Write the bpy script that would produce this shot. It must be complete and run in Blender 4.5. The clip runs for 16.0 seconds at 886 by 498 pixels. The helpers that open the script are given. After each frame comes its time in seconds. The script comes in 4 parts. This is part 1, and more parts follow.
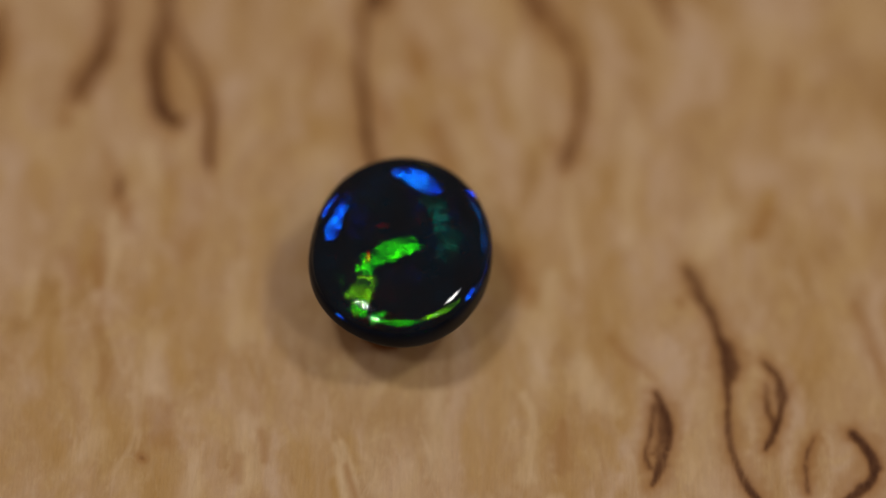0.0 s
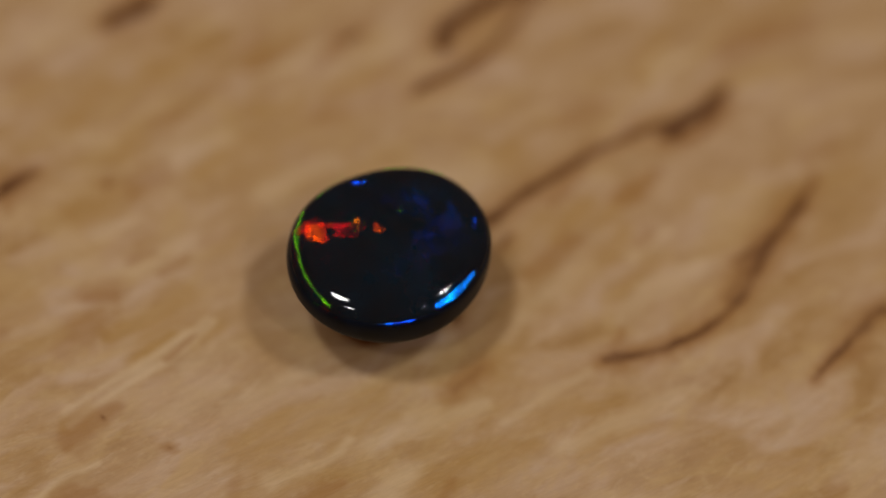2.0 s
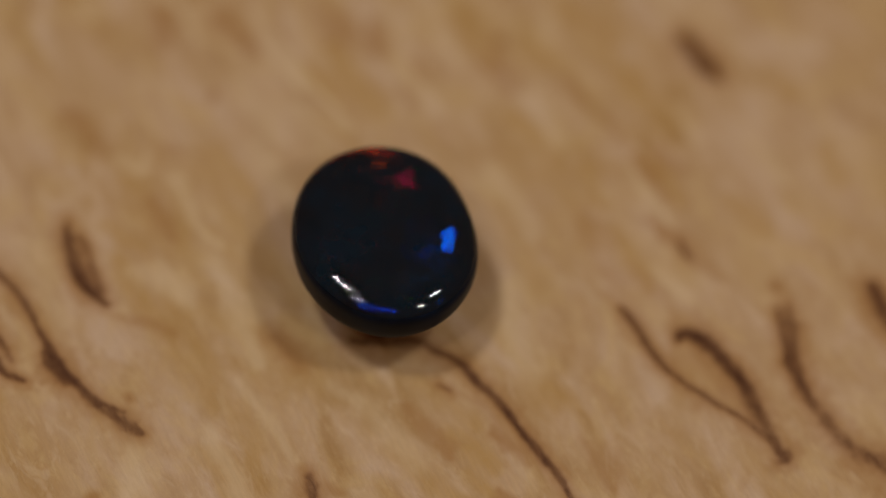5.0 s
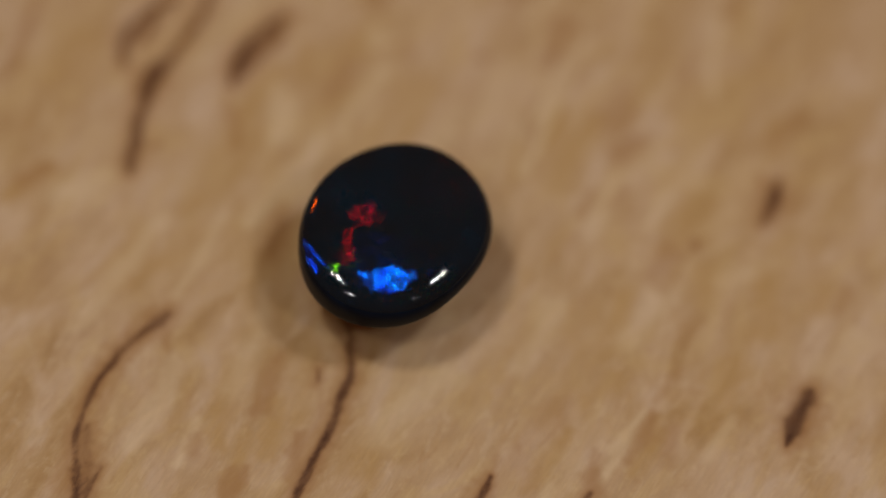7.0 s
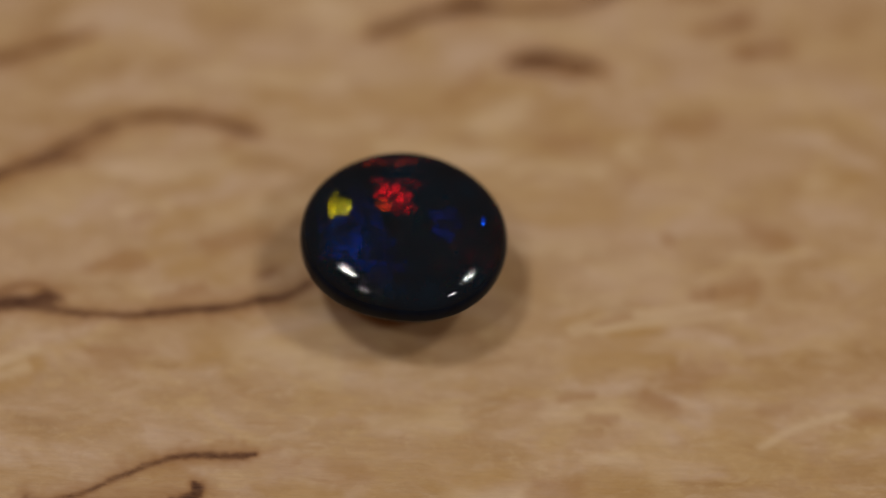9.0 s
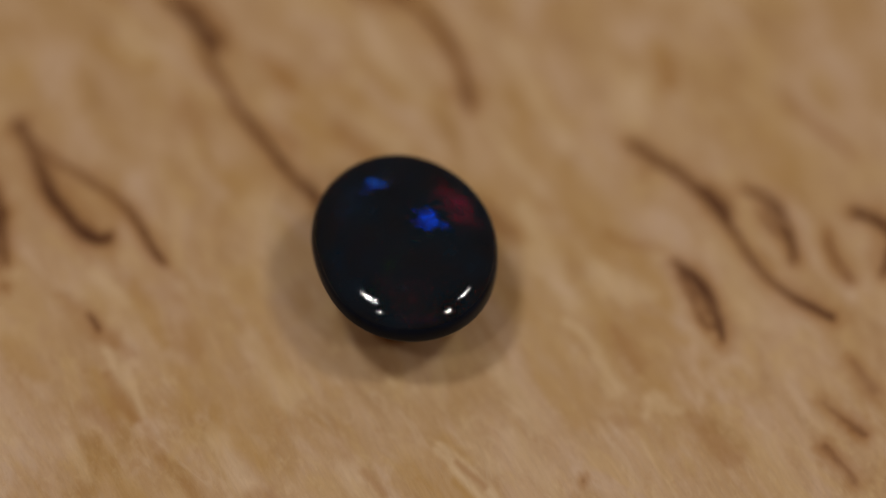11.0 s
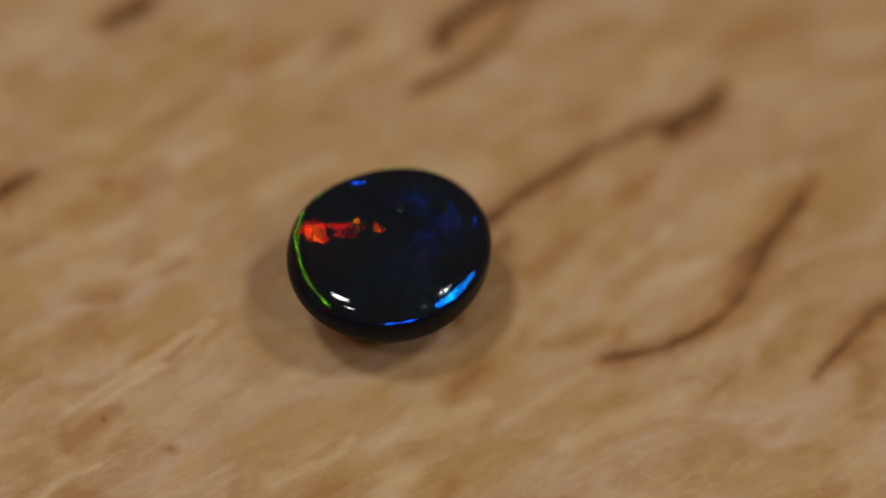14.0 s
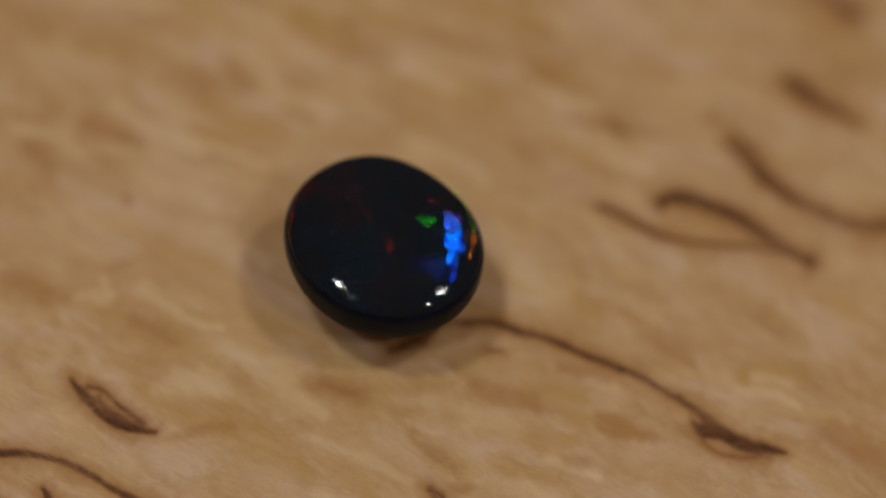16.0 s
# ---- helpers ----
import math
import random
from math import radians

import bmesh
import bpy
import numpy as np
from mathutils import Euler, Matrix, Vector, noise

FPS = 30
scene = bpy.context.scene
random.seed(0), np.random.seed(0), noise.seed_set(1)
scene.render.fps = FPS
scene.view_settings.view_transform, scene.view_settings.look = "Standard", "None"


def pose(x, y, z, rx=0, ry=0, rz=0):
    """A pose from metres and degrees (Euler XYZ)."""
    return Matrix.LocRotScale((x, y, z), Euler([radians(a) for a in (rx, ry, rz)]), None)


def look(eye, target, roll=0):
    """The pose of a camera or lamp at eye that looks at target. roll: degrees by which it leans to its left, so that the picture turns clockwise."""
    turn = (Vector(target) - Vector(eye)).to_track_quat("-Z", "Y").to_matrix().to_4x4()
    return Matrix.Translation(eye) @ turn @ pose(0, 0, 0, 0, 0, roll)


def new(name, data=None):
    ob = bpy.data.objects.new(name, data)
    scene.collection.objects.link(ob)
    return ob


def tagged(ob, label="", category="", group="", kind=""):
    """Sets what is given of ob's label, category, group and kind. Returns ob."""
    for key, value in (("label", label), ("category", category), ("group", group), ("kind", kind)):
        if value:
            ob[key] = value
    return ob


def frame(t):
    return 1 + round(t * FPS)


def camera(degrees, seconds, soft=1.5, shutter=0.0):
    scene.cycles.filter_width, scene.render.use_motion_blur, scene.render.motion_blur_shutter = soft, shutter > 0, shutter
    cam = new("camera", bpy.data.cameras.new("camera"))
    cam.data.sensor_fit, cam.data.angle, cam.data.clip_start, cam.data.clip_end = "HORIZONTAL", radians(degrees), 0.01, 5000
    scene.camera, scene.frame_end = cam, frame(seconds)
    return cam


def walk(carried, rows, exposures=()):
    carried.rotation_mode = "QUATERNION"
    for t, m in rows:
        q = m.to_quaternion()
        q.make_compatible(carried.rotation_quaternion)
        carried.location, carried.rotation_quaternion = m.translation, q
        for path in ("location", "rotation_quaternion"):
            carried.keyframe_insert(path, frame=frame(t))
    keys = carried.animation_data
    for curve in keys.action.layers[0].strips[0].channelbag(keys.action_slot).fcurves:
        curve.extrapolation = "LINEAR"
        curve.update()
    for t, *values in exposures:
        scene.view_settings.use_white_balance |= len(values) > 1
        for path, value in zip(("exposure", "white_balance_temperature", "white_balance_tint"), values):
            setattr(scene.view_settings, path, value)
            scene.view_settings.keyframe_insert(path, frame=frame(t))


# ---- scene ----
MM = 0.001

# ---- camera ----
EYE, AIM, ROLL = (0.00000, -0.07566, 0.14098), (0.00255, 0.00173, 0.00096), 4.419
cam = camera(16.517, 16.0)
cam.data.dof.use_dof = True
cam.data.dof.focus_distance = 0.1540
cam.data.dof.aperture_fstop = 8.0
walk(cam, [(0.0, look(EYE, AIM, ROLL)), (16.0, look(EYE, AIM, ROLL))])

scene.cycles.transparent_max_bounces = 128

# ---- light ----
STONE = Vector((0.39, -0.54, 0.0)) * MM
world = bpy.data.worlds.new("room_light")
scene.world = world
world.use_nodes = True
world.node_tree.nodes["Background"].inputs[0].default_value = (1.0, 0.37, 0.16, 1)
world.node_tree.nodes["Background"].inputs[1].default_value = 0.11


def way_to(elevation, azimuth):
    e, a = radians(elevation), radians(azimuth)
    return Vector((math.cos(e) * math.cos(a), math.cos(e) * math.sin(a), math.sin(e)))


def bulb(name, elevation, azimuth, watts, size, colour=(0.948, 0.937, 0.905)):
    data = bpy.data.lights.new(name, "AREA")
    data.shape, data.size, data.energy, data.color = "DISK", size, watts, colour
    ob = new(name, data)
    ob.matrix_world = look(STONE + way_to(elevation, azimuth) * 0.36, STONE)
    return ob


RIGHT, LEFT = (65.0, 6.0), (73.0, 168.0)
bulb("desk_lamp_main", *RIGHT, 0.250, 0.040)
bulb("desk_lamp_second", *LEFT, 0.308, 0.040)
bulb("desk_lamp_front", 57.0, -39.0, 0.13, 0.026)
bulb("desk_lamp_side", 66.0, -135.0, 0.13, 0.026)
TO_EYE = (Vector(EYE) - STONE - Vector((0, 0, 5.8 * MM))).normalized()


def half_way(lamp, more):
    """The normal that mirrors a lamp to the eye, leaned that many degrees further from upright."""
    h = (way_to(*lamp) + TO_EYE).normalized()
    a, e = math.atan2(h.y, h.x), math.acos(h.z) + radians(more)
    return Vector((math.sin(e) * math.cos(a), math.sin(e) * math.sin(a), math.cos(e)))


R, L, L_LOW = half_way(RIGHT, 0.6), half_way(LEFT, -0.7), half_way(LEFT, -2.2)


def turn(t):
    """Degrees by which the board has turned, clockwise from above."""
    return -(29.9714 * t + 0.104 * math.cos(2 * math.pi * t / 12))


# ---- materials ----
def material(name):
    m = bpy.data.materials.new(name)
    m.use_nodes = True
    nodes, links = m.node_tree.nodes, m.node_tree.links
    return m, nodes, links, nodes["Principled BSDF"]


def math_node(nodes, links, kind, a, b, clamp=False):
    n = nodes.new("ShaderNodeMath")
    n.operation, n.use_clamp = kind, clamp
    for i, v in enumerate((a, b)):
        if isinstance(v, (int, float)):
            n.inputs[i].default_value = v
        else:
            links.new(v, n.inputs[i])
    return n.outputs[0]


def noise_node(nodes, links, vector, scale, detail=4.0, rough=0.55, stretch=None, warp=0.0):
    if stretch:
        mp = nodes.new("ShaderNodeMapping")
        mp.inputs["Scale"].default_value = stretch
        links.new(vector, mp.inputs["Vector"])
        vector = mp.outputs[0]
    n = nodes.new("ShaderNodeTexNoise")
    n.inputs["Scale"].default_value, n.inputs["Detail"].default_value = scale, detail
    n.inputs["Roughness"].default_value, n.inputs["Distortion"].default_value = rough, warp
    links.new(vector, n.inputs["Vector"])
    return n.outputs["Fac"]


def ramp(nodes, links, fac, *stops):
    r = nodes.new("ShaderNodeValToRGB")
    while len(r.color_ramp.elements) < len(stops):
        r.color_ramp.elements.new(0.5)
    for e, (p, c) in zip(r.color_ramp.elements, stops):
        e.position, e.color = p, (*c, 1) if len(c) == 3 else c
    links.new(fac, r.inputs[0])
    return r.outputs[0]


def mix(nodes, links, fac, a, b, kind="MIX"):
    n = nodes.new("ShaderNodeMix")
    n.data_type, n.blend_type = "RGBA", kind
    for socket, v in ((n.inputs[0], fac), (n.inputs[6], a), (n.inputs[7], b)):
        if isinstance(v, (int, float)):
            socket.default_value = v
        elif isinstance(v, tuple):
            socket.default_value = (*v, 1)
        else:
            links.new(v, socket)
    return n.outputs[2]


def birch():
    m, nodes, links, bsdf = material("curly_birch")
    at = nodes.new("ShaderNodeTexCoord").outputs["Object"]

    def drawn(name):
        n = nodes.new("ShaderNodeAttribute")
        n.attribute_name = name
        return n.outputs["Fac"]

    def tinted(base, fac, low, high, most, colour):
        return mix(nodes, links, ramp(nodes, links, fac, (low, (0, 0, 0)), (high, (most,) * 3)), base, colour)

    # cloudy figure drawn out along the grain, then ripples, fibres and pores
    broad = noise_node(nodes, links, at, 105, 3, 0.5, (1, 0.6, 1), 0.6)
    cloud = noise_node(nodes, links, at, 430, 3, 0.5, (1, 0.40, 1), 0.9)
    patchy = noise_node(nodes, links, at, 270, 3, 0.5, (1, 0.45, 1), 0.9)
    honey = noise_node(nodes, links, at, 340, 4, 0.6, (1, 0.5, 1), 1.2)
    ripple = noise_node(nodes, links, at, 760, 4, 0.6, (1, 0.34, 1), 1.6)
    fine = noise_node(nodes, links, at, 1300, 5, 0.65, (1, 0.45, 1), 0.6)
    specks = noise_node(nodes, links, at, 2600, 4, 0.7, (1, 0.5, 1), 0.5)
    fibre = noise_node(nodes, links, at, 6200, 4, 0.65, (1, 0.10, 1), 0.5)
    base = ramp(nodes, links, cloud, (0.30, (0.40, 0.225, 0.074)), (0.44, (0.49, 0.305, 0.132)), (0.56, (0.55, 0.362, 0.196)), (0.70, (0.61, 0.435, 0.28)))
    base = tinted(base, broad, 0.42, 0.60, 0.45, (0.58, 0.40, 0.25))
    base = tinted(base, patchy, 0.50, 0.62, 0.5, (0.46, 0.275, 0.10))
    base = tinted(base, ripple, 0.56, 0.66, 0.35, (0.66, 0.48, 0.30))
    base = tinted(base, fine, 0.56, 0.68, 0.34, (0.43, 0.235, 0.085))
    base = tinted(base, honey, 0.50, 0.64, 0.45, (0.60, 0.405, 0.172))
    base = tinted(base, specks, 0.52, 0.68, 0.25, (0.70, 0.51, 0.27))
    # a patch breaks up along the ripples
    broken = ramp(nodes, links, ripple, (0.30, (0.65,) * 3), (0.52, (1, 1, 1)))
    for name, most, colour in (("ochre", 0.95, (0.47, 0.275, 0.082)), ("cream", 0.80, (0.73, 0.55, 0.33))):
        amount = math_node(nodes, links, "MULTIPLY", drawn(name), broken)
        base = mix(nodes, links, math_node(nodes, links, "MULTIPLY", amount, most), base, colour)
    base = mix(nodes, links, 0.20, base, ramp(nodes, links, fibre, (0.3, (0.45, 0.45, 0.45)), (0.7, (1, 1, 1))), "MULTIPLY")
    base = mix(nodes, links, math_node(nodes, links, "MULTIPLY", drawn("stain"), 0.80), base, (0.345, 0.165, 0.046))
    # dark lines fray into the grain at their edges and hold paler flecks
    dark = drawn("figure")
    fray = noise_node(nodes, links, at, 2300, 6, 0.72, (1, 0.4, 1), 1.2)
    frayed = math_node(nodes, links, "ADD", dark, math_node(nodes, links, "MULTIPLY", math_node(nodes, links, "SUBTRACT", fray, 0.5), 0.9))
    frayed = math_node(nodes, links, "MULTIPLY", math_node(nodes, links, "SUBTRACT", frayed, 0.04), 0.98, True)
    inked = math_node(nodes, links, "MULTIPLY", frayed, math_node(nodes, links, "MULTIPLY", dark, 2.0, True))
    base = mix(nodes, links, inked, base, (0.165, 0.064, 0.021))
    core = mix(nodes, links, fine, (0.10, 0.036, 0.012), (0.026, 0.009, 0.004))
    deep = math_node(nodes, links, "MULTIPLY", math_node(nodes, links, "SUBTRACT", inked, 0.48), 1.7, True)
    base = mix(nodes, links, deep, base, core)
    links.new(base, bsdf.inputs["Base Color"])
    bsdf.inputs["Roughness"].default_value = 0.5
    bsdf.inputs["Specular IOR Level"].default_value = 0.12
    bump = nodes.new("ShaderNodeBump")
    bump.inputs["Strength"].default_value, bump.inputs["Distance"].default_value = 0.5, 0.00008
    links.new(math_node(nodes, links, "ADD", fibre, math_node(nodes, links, "MULTIPLY", ripple, 1.6)), bump.inputs["Height"])
    links.new(bump.outputs[0], bsdf.inputs["Normal"])
    # curly grain dives in and out of the surface, so that its sheen wanders as the board turns
    sway = noise_node(nodes, links, at, 300, 2, 0.5, (1, 0.45, 1), 0.8)
    crinkle = noise_node(nodes, links, at, 1900, 5, 0.65, (1, 0.38, 1), 1.4)
    dive = math_node(nodes, links, "ADD", 0.27, math_node(nodes, links, "MULTIPLY", math_node(nodes, links, "SUBTRACT", sway, 0.5), 0.9))
    dive = math_node(nodes, links, "ADD", dive, math_node(nodes, links, "MULTIPLY", math_node(nodes, links, "SUBTRACT", crinkle, 0.5), 0.9))
    lean = nodes.new("ShaderNodeCombineXYZ")
    links.new(math_node(nodes, links, "MULTIPLY", dive, math.cos(radians(165))), lean.inputs[0])
    links.new(math_node(nodes, links, "MULTIPLY", dive, math.sin(radians(165))), lean.inputs[1])
    lean.inputs[2].default_value = 1.0
    to_world = nodes.new("ShaderNodeVectorTransform")
    to_world.vector_type, to_world.convert_from, to_world.convert_to = "NORMAL", "OBJECT", "WORLD"
    links.new(lean.outputs[0], to_world.inputs[0])
    links.new(math_node(nodes, links, "SUBTRACT", 0.62, math_node(nodes, links, "MULTIPLY", inked, 0.52)), bsdf.inputs["Coat Weight"])
    bsdf.inputs["Coat Roughness"].default_value = 0.48
    bsdf.inputs["Coat IOR"].default_value = 1.4
    links.new(to_world.outputs[0], bsdf.inputs["Coat Normal"])
    return m


def plain(name, colour, rough, scale=40):
    m, nodes, links, bsdf = material(name)
    at = nodes.new("ShaderNodeTexCoord").outputs["Object"]
    n = noise_node(nodes, links, at, scale)
    links.new(mix(nodes, links, n, tuple(c * 0.8 for c in colour), tuple(c * 1.15 for c in colour)), bsdf.inputs["Base Color"])
    bsdf.inputs["Roughness"].default_value = rough
    return m


def black_opal():
    m, nodes, links, bsdf = material("black_opal")
    at = nodes.new("ShaderNodeTexCoord").outputs["Object"]
    n = noise_node(nodes, links, at, 420, 3)
    links.new(ramp(nodes, links, n, (0.35, (0.005, 0.0075, 0.010)), (0.7, (0.003, 0.011, 0.019))), bsdf.inputs["Base Color"])
    bsdf.inputs["Roughness"].default_value = 0.028
    bsdf.inputs["IOR"].default_value = 1.40
    bsdf.inputs["Specular IOR Level"].default_value = 0.5
    fine = noise_node(nodes, links, at, 2500, 2)
    bump = nodes.new("ShaderNodeBump")
    bump.inputs["Strength"].default_value, bump.inputs["Distance"].default_value = 0.1, 0.000004
    links.new(fine, bump.inputs["Height"])
    links.new(bump.outputs[0], bsdf.inputs["Normal"])
    return m


def potch():
    m, nodes, links, bsdf = material("opal_potch_back")
    at = nodes.new("ShaderNodeTexCoord").outputs["Object"]
    n = noise_node(nodes, links, at, 900, 4)
    links.new(ramp(nodes, links, n, (0.35, (0.004, 0.006, 0.011)), (0.7, (0.005, 0.010, 0.022))), bsdf.inputs["Base Color"])
    bsdf.inputs["Roughness"].default_value = 0.34
    bsdf.inputs["IOR"].default_value = 1.40
    bsdf.inputs["Specular IOR Level"].default_value = 0.06
    return m


def play_of_colour(name, low, high, gain, spread=0.14, darkest=0.3):
    """A clear thin layer in the stone that mirrors one hue along the lattice it has grown in."""
    m, nodes, links, bsdf = material("opal_" + name)
    nodes.remove(bsdf)
    at = nodes.new("ShaderNodeTexCoord").outputs["Object"]
    lattice = nodes.new("ShaderNodeAttribute")
    lattice.attribute_name = "lattice"
    edge = nodes.new("ShaderNodeAttribute")
    edge.attribute_name = "depth"
    to_world = nodes.new("ShaderNodeVectorTransform")
    to_world.vector_type, to_world.convert_from, to_world.convert_to = "NORMAL", "OBJECT", "WORLD"
    links.new(lattice.outputs["Vector"], to_world.inputs[0])
    patch = noise_node(nodes, links, at, 900, 4, 0.65, (1.0, 0.55, 1.0), 0.8)
    hue = ramp(nodes, links, patch, (0.34, tuple(c * gain * 0.12 for c in low)), (0.47, tuple(c * gain * 0.7 for c in low)), (0.60, tuple(c * gain for c in high)))
    cell = nodes.new("ShaderNodeTexVoronoi")
    cell.inputs["Scale"].default_value = 2200
    links.new(at, cell.inputs["Vector"])
    grains = nodes.new("ShaderNodeSeparateColor")
    links.new(cell.outputs["Color"], grains.inputs[0])
    hue = mix(nodes, links, 1.0, hue, ramp(nodes, links, grains.outputs[0], (0.0, (darkest * 0.7,) * 3), (0.35, (0.3 + darkest * 0.6,) * 3), (0.7, (1.1,) * 3)), "MULTIPLY")
    hairs = noise_node(nodes, links, at, 5200, 3, 0.6, (1.0, 0.16, 1.0), 0.3)
    hue = mix(nodes, links, 0.55, hue, ramp(nodes, links, hairs, (0.36, (0.35,) * 3), (0.56, (1, 1, 1)), (0.70, (1.5,) * 3)), "MULTIPLY")
    ragged = noise_node(nodes, links, at, 1300, 6, 0.7, None, 0.6)
    a = math_node(nodes, links, "ADD", edge.outputs["Fac"], math_node(nodes, links, "MULTIPLY", math_node(nodes, links, "SUBTRACT", ragged, 0.5), 1.3))
    cover = math_node(nodes, links, "MULTIPLY", math_node(nodes, links, "SUBTRACT", a, 0.27), 4.2, True)
    glossy = nodes.new("ShaderNodeBsdfGlossy")
    glossy.distribution = "BECKMANN"
    glossy.inputs["Roughness"].default_value = spread
    links.new(mix(nodes, links, cover, (0.0, 0.0, 0.0), hue), glossy.inputs["Color"])
    links.new(to_world.outputs[0], glossy.inputs["Normal"])
    both = nodes.new("ShaderNodeAddShader")
    links.new(nodes.new("ShaderNodeBsdfTransparent").outputs[0], both.inputs[0])
    links.new(glossy.outputs[0], both.inputs[1])
    links.new(both.outputs[0], nodes["Material Output"].inputs["Surface"])
    return m


BIRCH = birch()
OPAL = black_opal()
POTCH = potch()
HUES = {
    "blue": play_of_colour("blue", (0.0, 0.05, 0.8), (0.0, 0.155, 1.0), 0.085),
    "royal": play_of_colour("royal", (0.0, 0.02, 0.5), (0.0, 0.06, 0.9), 0.014),
    "sky": play_of_colour("sky", (0.0, 0.12, 0.8), (0.0, 0.24, 1.0), 0.085, 0.11),
    "indigo": play_of_colour("indigo", (0.0, 0.015, 0.25), (0.0, 0.03, 0.5), 0.006, 0.22),
    "azure": play_of_colour("azure", (0.0, 0.06, 0.35), (0.0, 0.15, 0.6), 0.008),
    "teal": play_of_colour("teal", (0.0, 0.25, 0.11), (0.0, 0.55, 0.32), 0.0030, 0.13),
    "jade": play_of_colour("jade", (0.0, 0.4, 0.05), (0.0, 0.8, 0.16), 0.0068, 0.11),
    "green": play_of_colour("green", (0.005, 0.4, 0.0), (0.03, 0.9, 0.0), 0.026, 0.11),
    "lime": play_of_colour("lime", (0.09, 0.4, 0.0), (0.20, 0.75, 0.0), 0.020, 0.11),
    "yellow": play_of_colour("yellow", (0.50, 0.4, 0.0), (0.80, 0.72, 0.0), 0.022, 0.10),
    "flame": play_of_colour("flame", (0.9, 0.015, 0.0), (1.0, 0.085, 0.0), 0.034, 0.14, 0.3),
    "crimson": play_of_colour("crimson", (0.5, 0.0, 0.008), (0.9, 0.0, 0.035), 0.012, 0.13, 0.4),
    "rust": play_of_colour("rust", (0.3, 0.02, 0.0), (0.5, 0.04, 0.0), 0.0030, 0.14, 0.1),
    "orange": play_of_colour("orange", (0.7, 0.03, 0.0), (0.9, 0.11, 0.0), 0.019, 0.13, 0.05),
    "amber": play_of_colour("amber", (0.8, 0.16, 0.0), (1.0, 0.32, 0.0), 0.028, 0.14, 0.08),
    "ember": play_of_colour("ember", (0.3, 0.01, 0.0), (0.55, 0.03, 0.0), 0.006, 0.15, 0.06),
    "garnet": play_of_colour("garnet", (0.3, 0.0, 0.003), (0.6, 0.0, 0.012), 0.0046),
    "red": play_of_colour("red", (0.4, 0.0, 0.001), (0.8, 0.003, 0.008), 0.014, 0.14, 0.12),
    "magenta": play_of_colour("magenta", (0.6, 0.0, 0.05), (0.95, 0.005, 0.13), 0.026),
}
TABLE = plain("dark_table", (0.10, 0.07, 0.05), 0.5)


def mesh_object(name, bm, mat, parent=None, smooth=True):
    me = bpy.data.meshes.new(name)
    bm.to_mesh(me)
    bm.free()
    me.materials.append(mat)
    if smooth:
        me.polygons.foreach_set("use_smooth", [True] * len(me.polygons))
    ob = new(name, me)
    ob.parent = parent
    return ob


# ---- structure: the table top ----
THICK = 12.0


def slab(name, size, centre, mat, label):
    bm = bmesh.new()
    bmesh.ops.create_cube(bm, size=1)
    bmesh.ops.scale(bm, vec=size, verts=bm.verts)
    bmesh.ops.translate(bm, vec=centre, verts=bm.verts)
    return tagged(mesh_object(name, bm, mat, smooth=False), label, kind="structure")


TOP = -THICK * MM - 0.0004
slab("table_top", (1.2, 0.8, 0.03), (0, 0.1, TOP - 0.015), TABLE, "plain dark brown wooden table top under the board")

# ---- the board of figured wood ----
HALF, STEP = 36.0, 0.09
COUNT = int(2 * HALF / STEP) + 1
line = np.linspace(-HALF, HALF, COUNT)
GX, GY = np.meshgrid(line, line)
figure, stained, golden, pale = (np.zeros((COUNT, COUNT)) for _ in range(4))


def lumps(cell, seed):
    """Smooth random field on the board, about -1 to 1, with lumps of that many millimetres."""
    k = int(2 * HALF / cell) + 4
    v = np.random.RandomState(seed).uniform(-1, 1, (k, k))
    u = (line + HALF) / cell
    i = u.astype(int)
    f = u - i
    f = f * f * (3 - 2 * f)
    a = v[i][:, i] * (1 - f) + v[i][:, i + 1] * f
    b = v[i + 1][:, i] * (1 - f) + v[i + 1][:, i + 1] * f
    return a * (1 - f)[:, None] + b * f[:, None]


ROUGH = 0.5 * lumps(1.1, 3) + 0.6 * lumps(0.32, 5)
UNEVEN = 0.9 + 0.22 * lumps(2.2, 21)
SHIFT_X, SHIFT_Y = 0.16 * lumps(1.6, 7), 0.16 * lumps(1.6, 9)


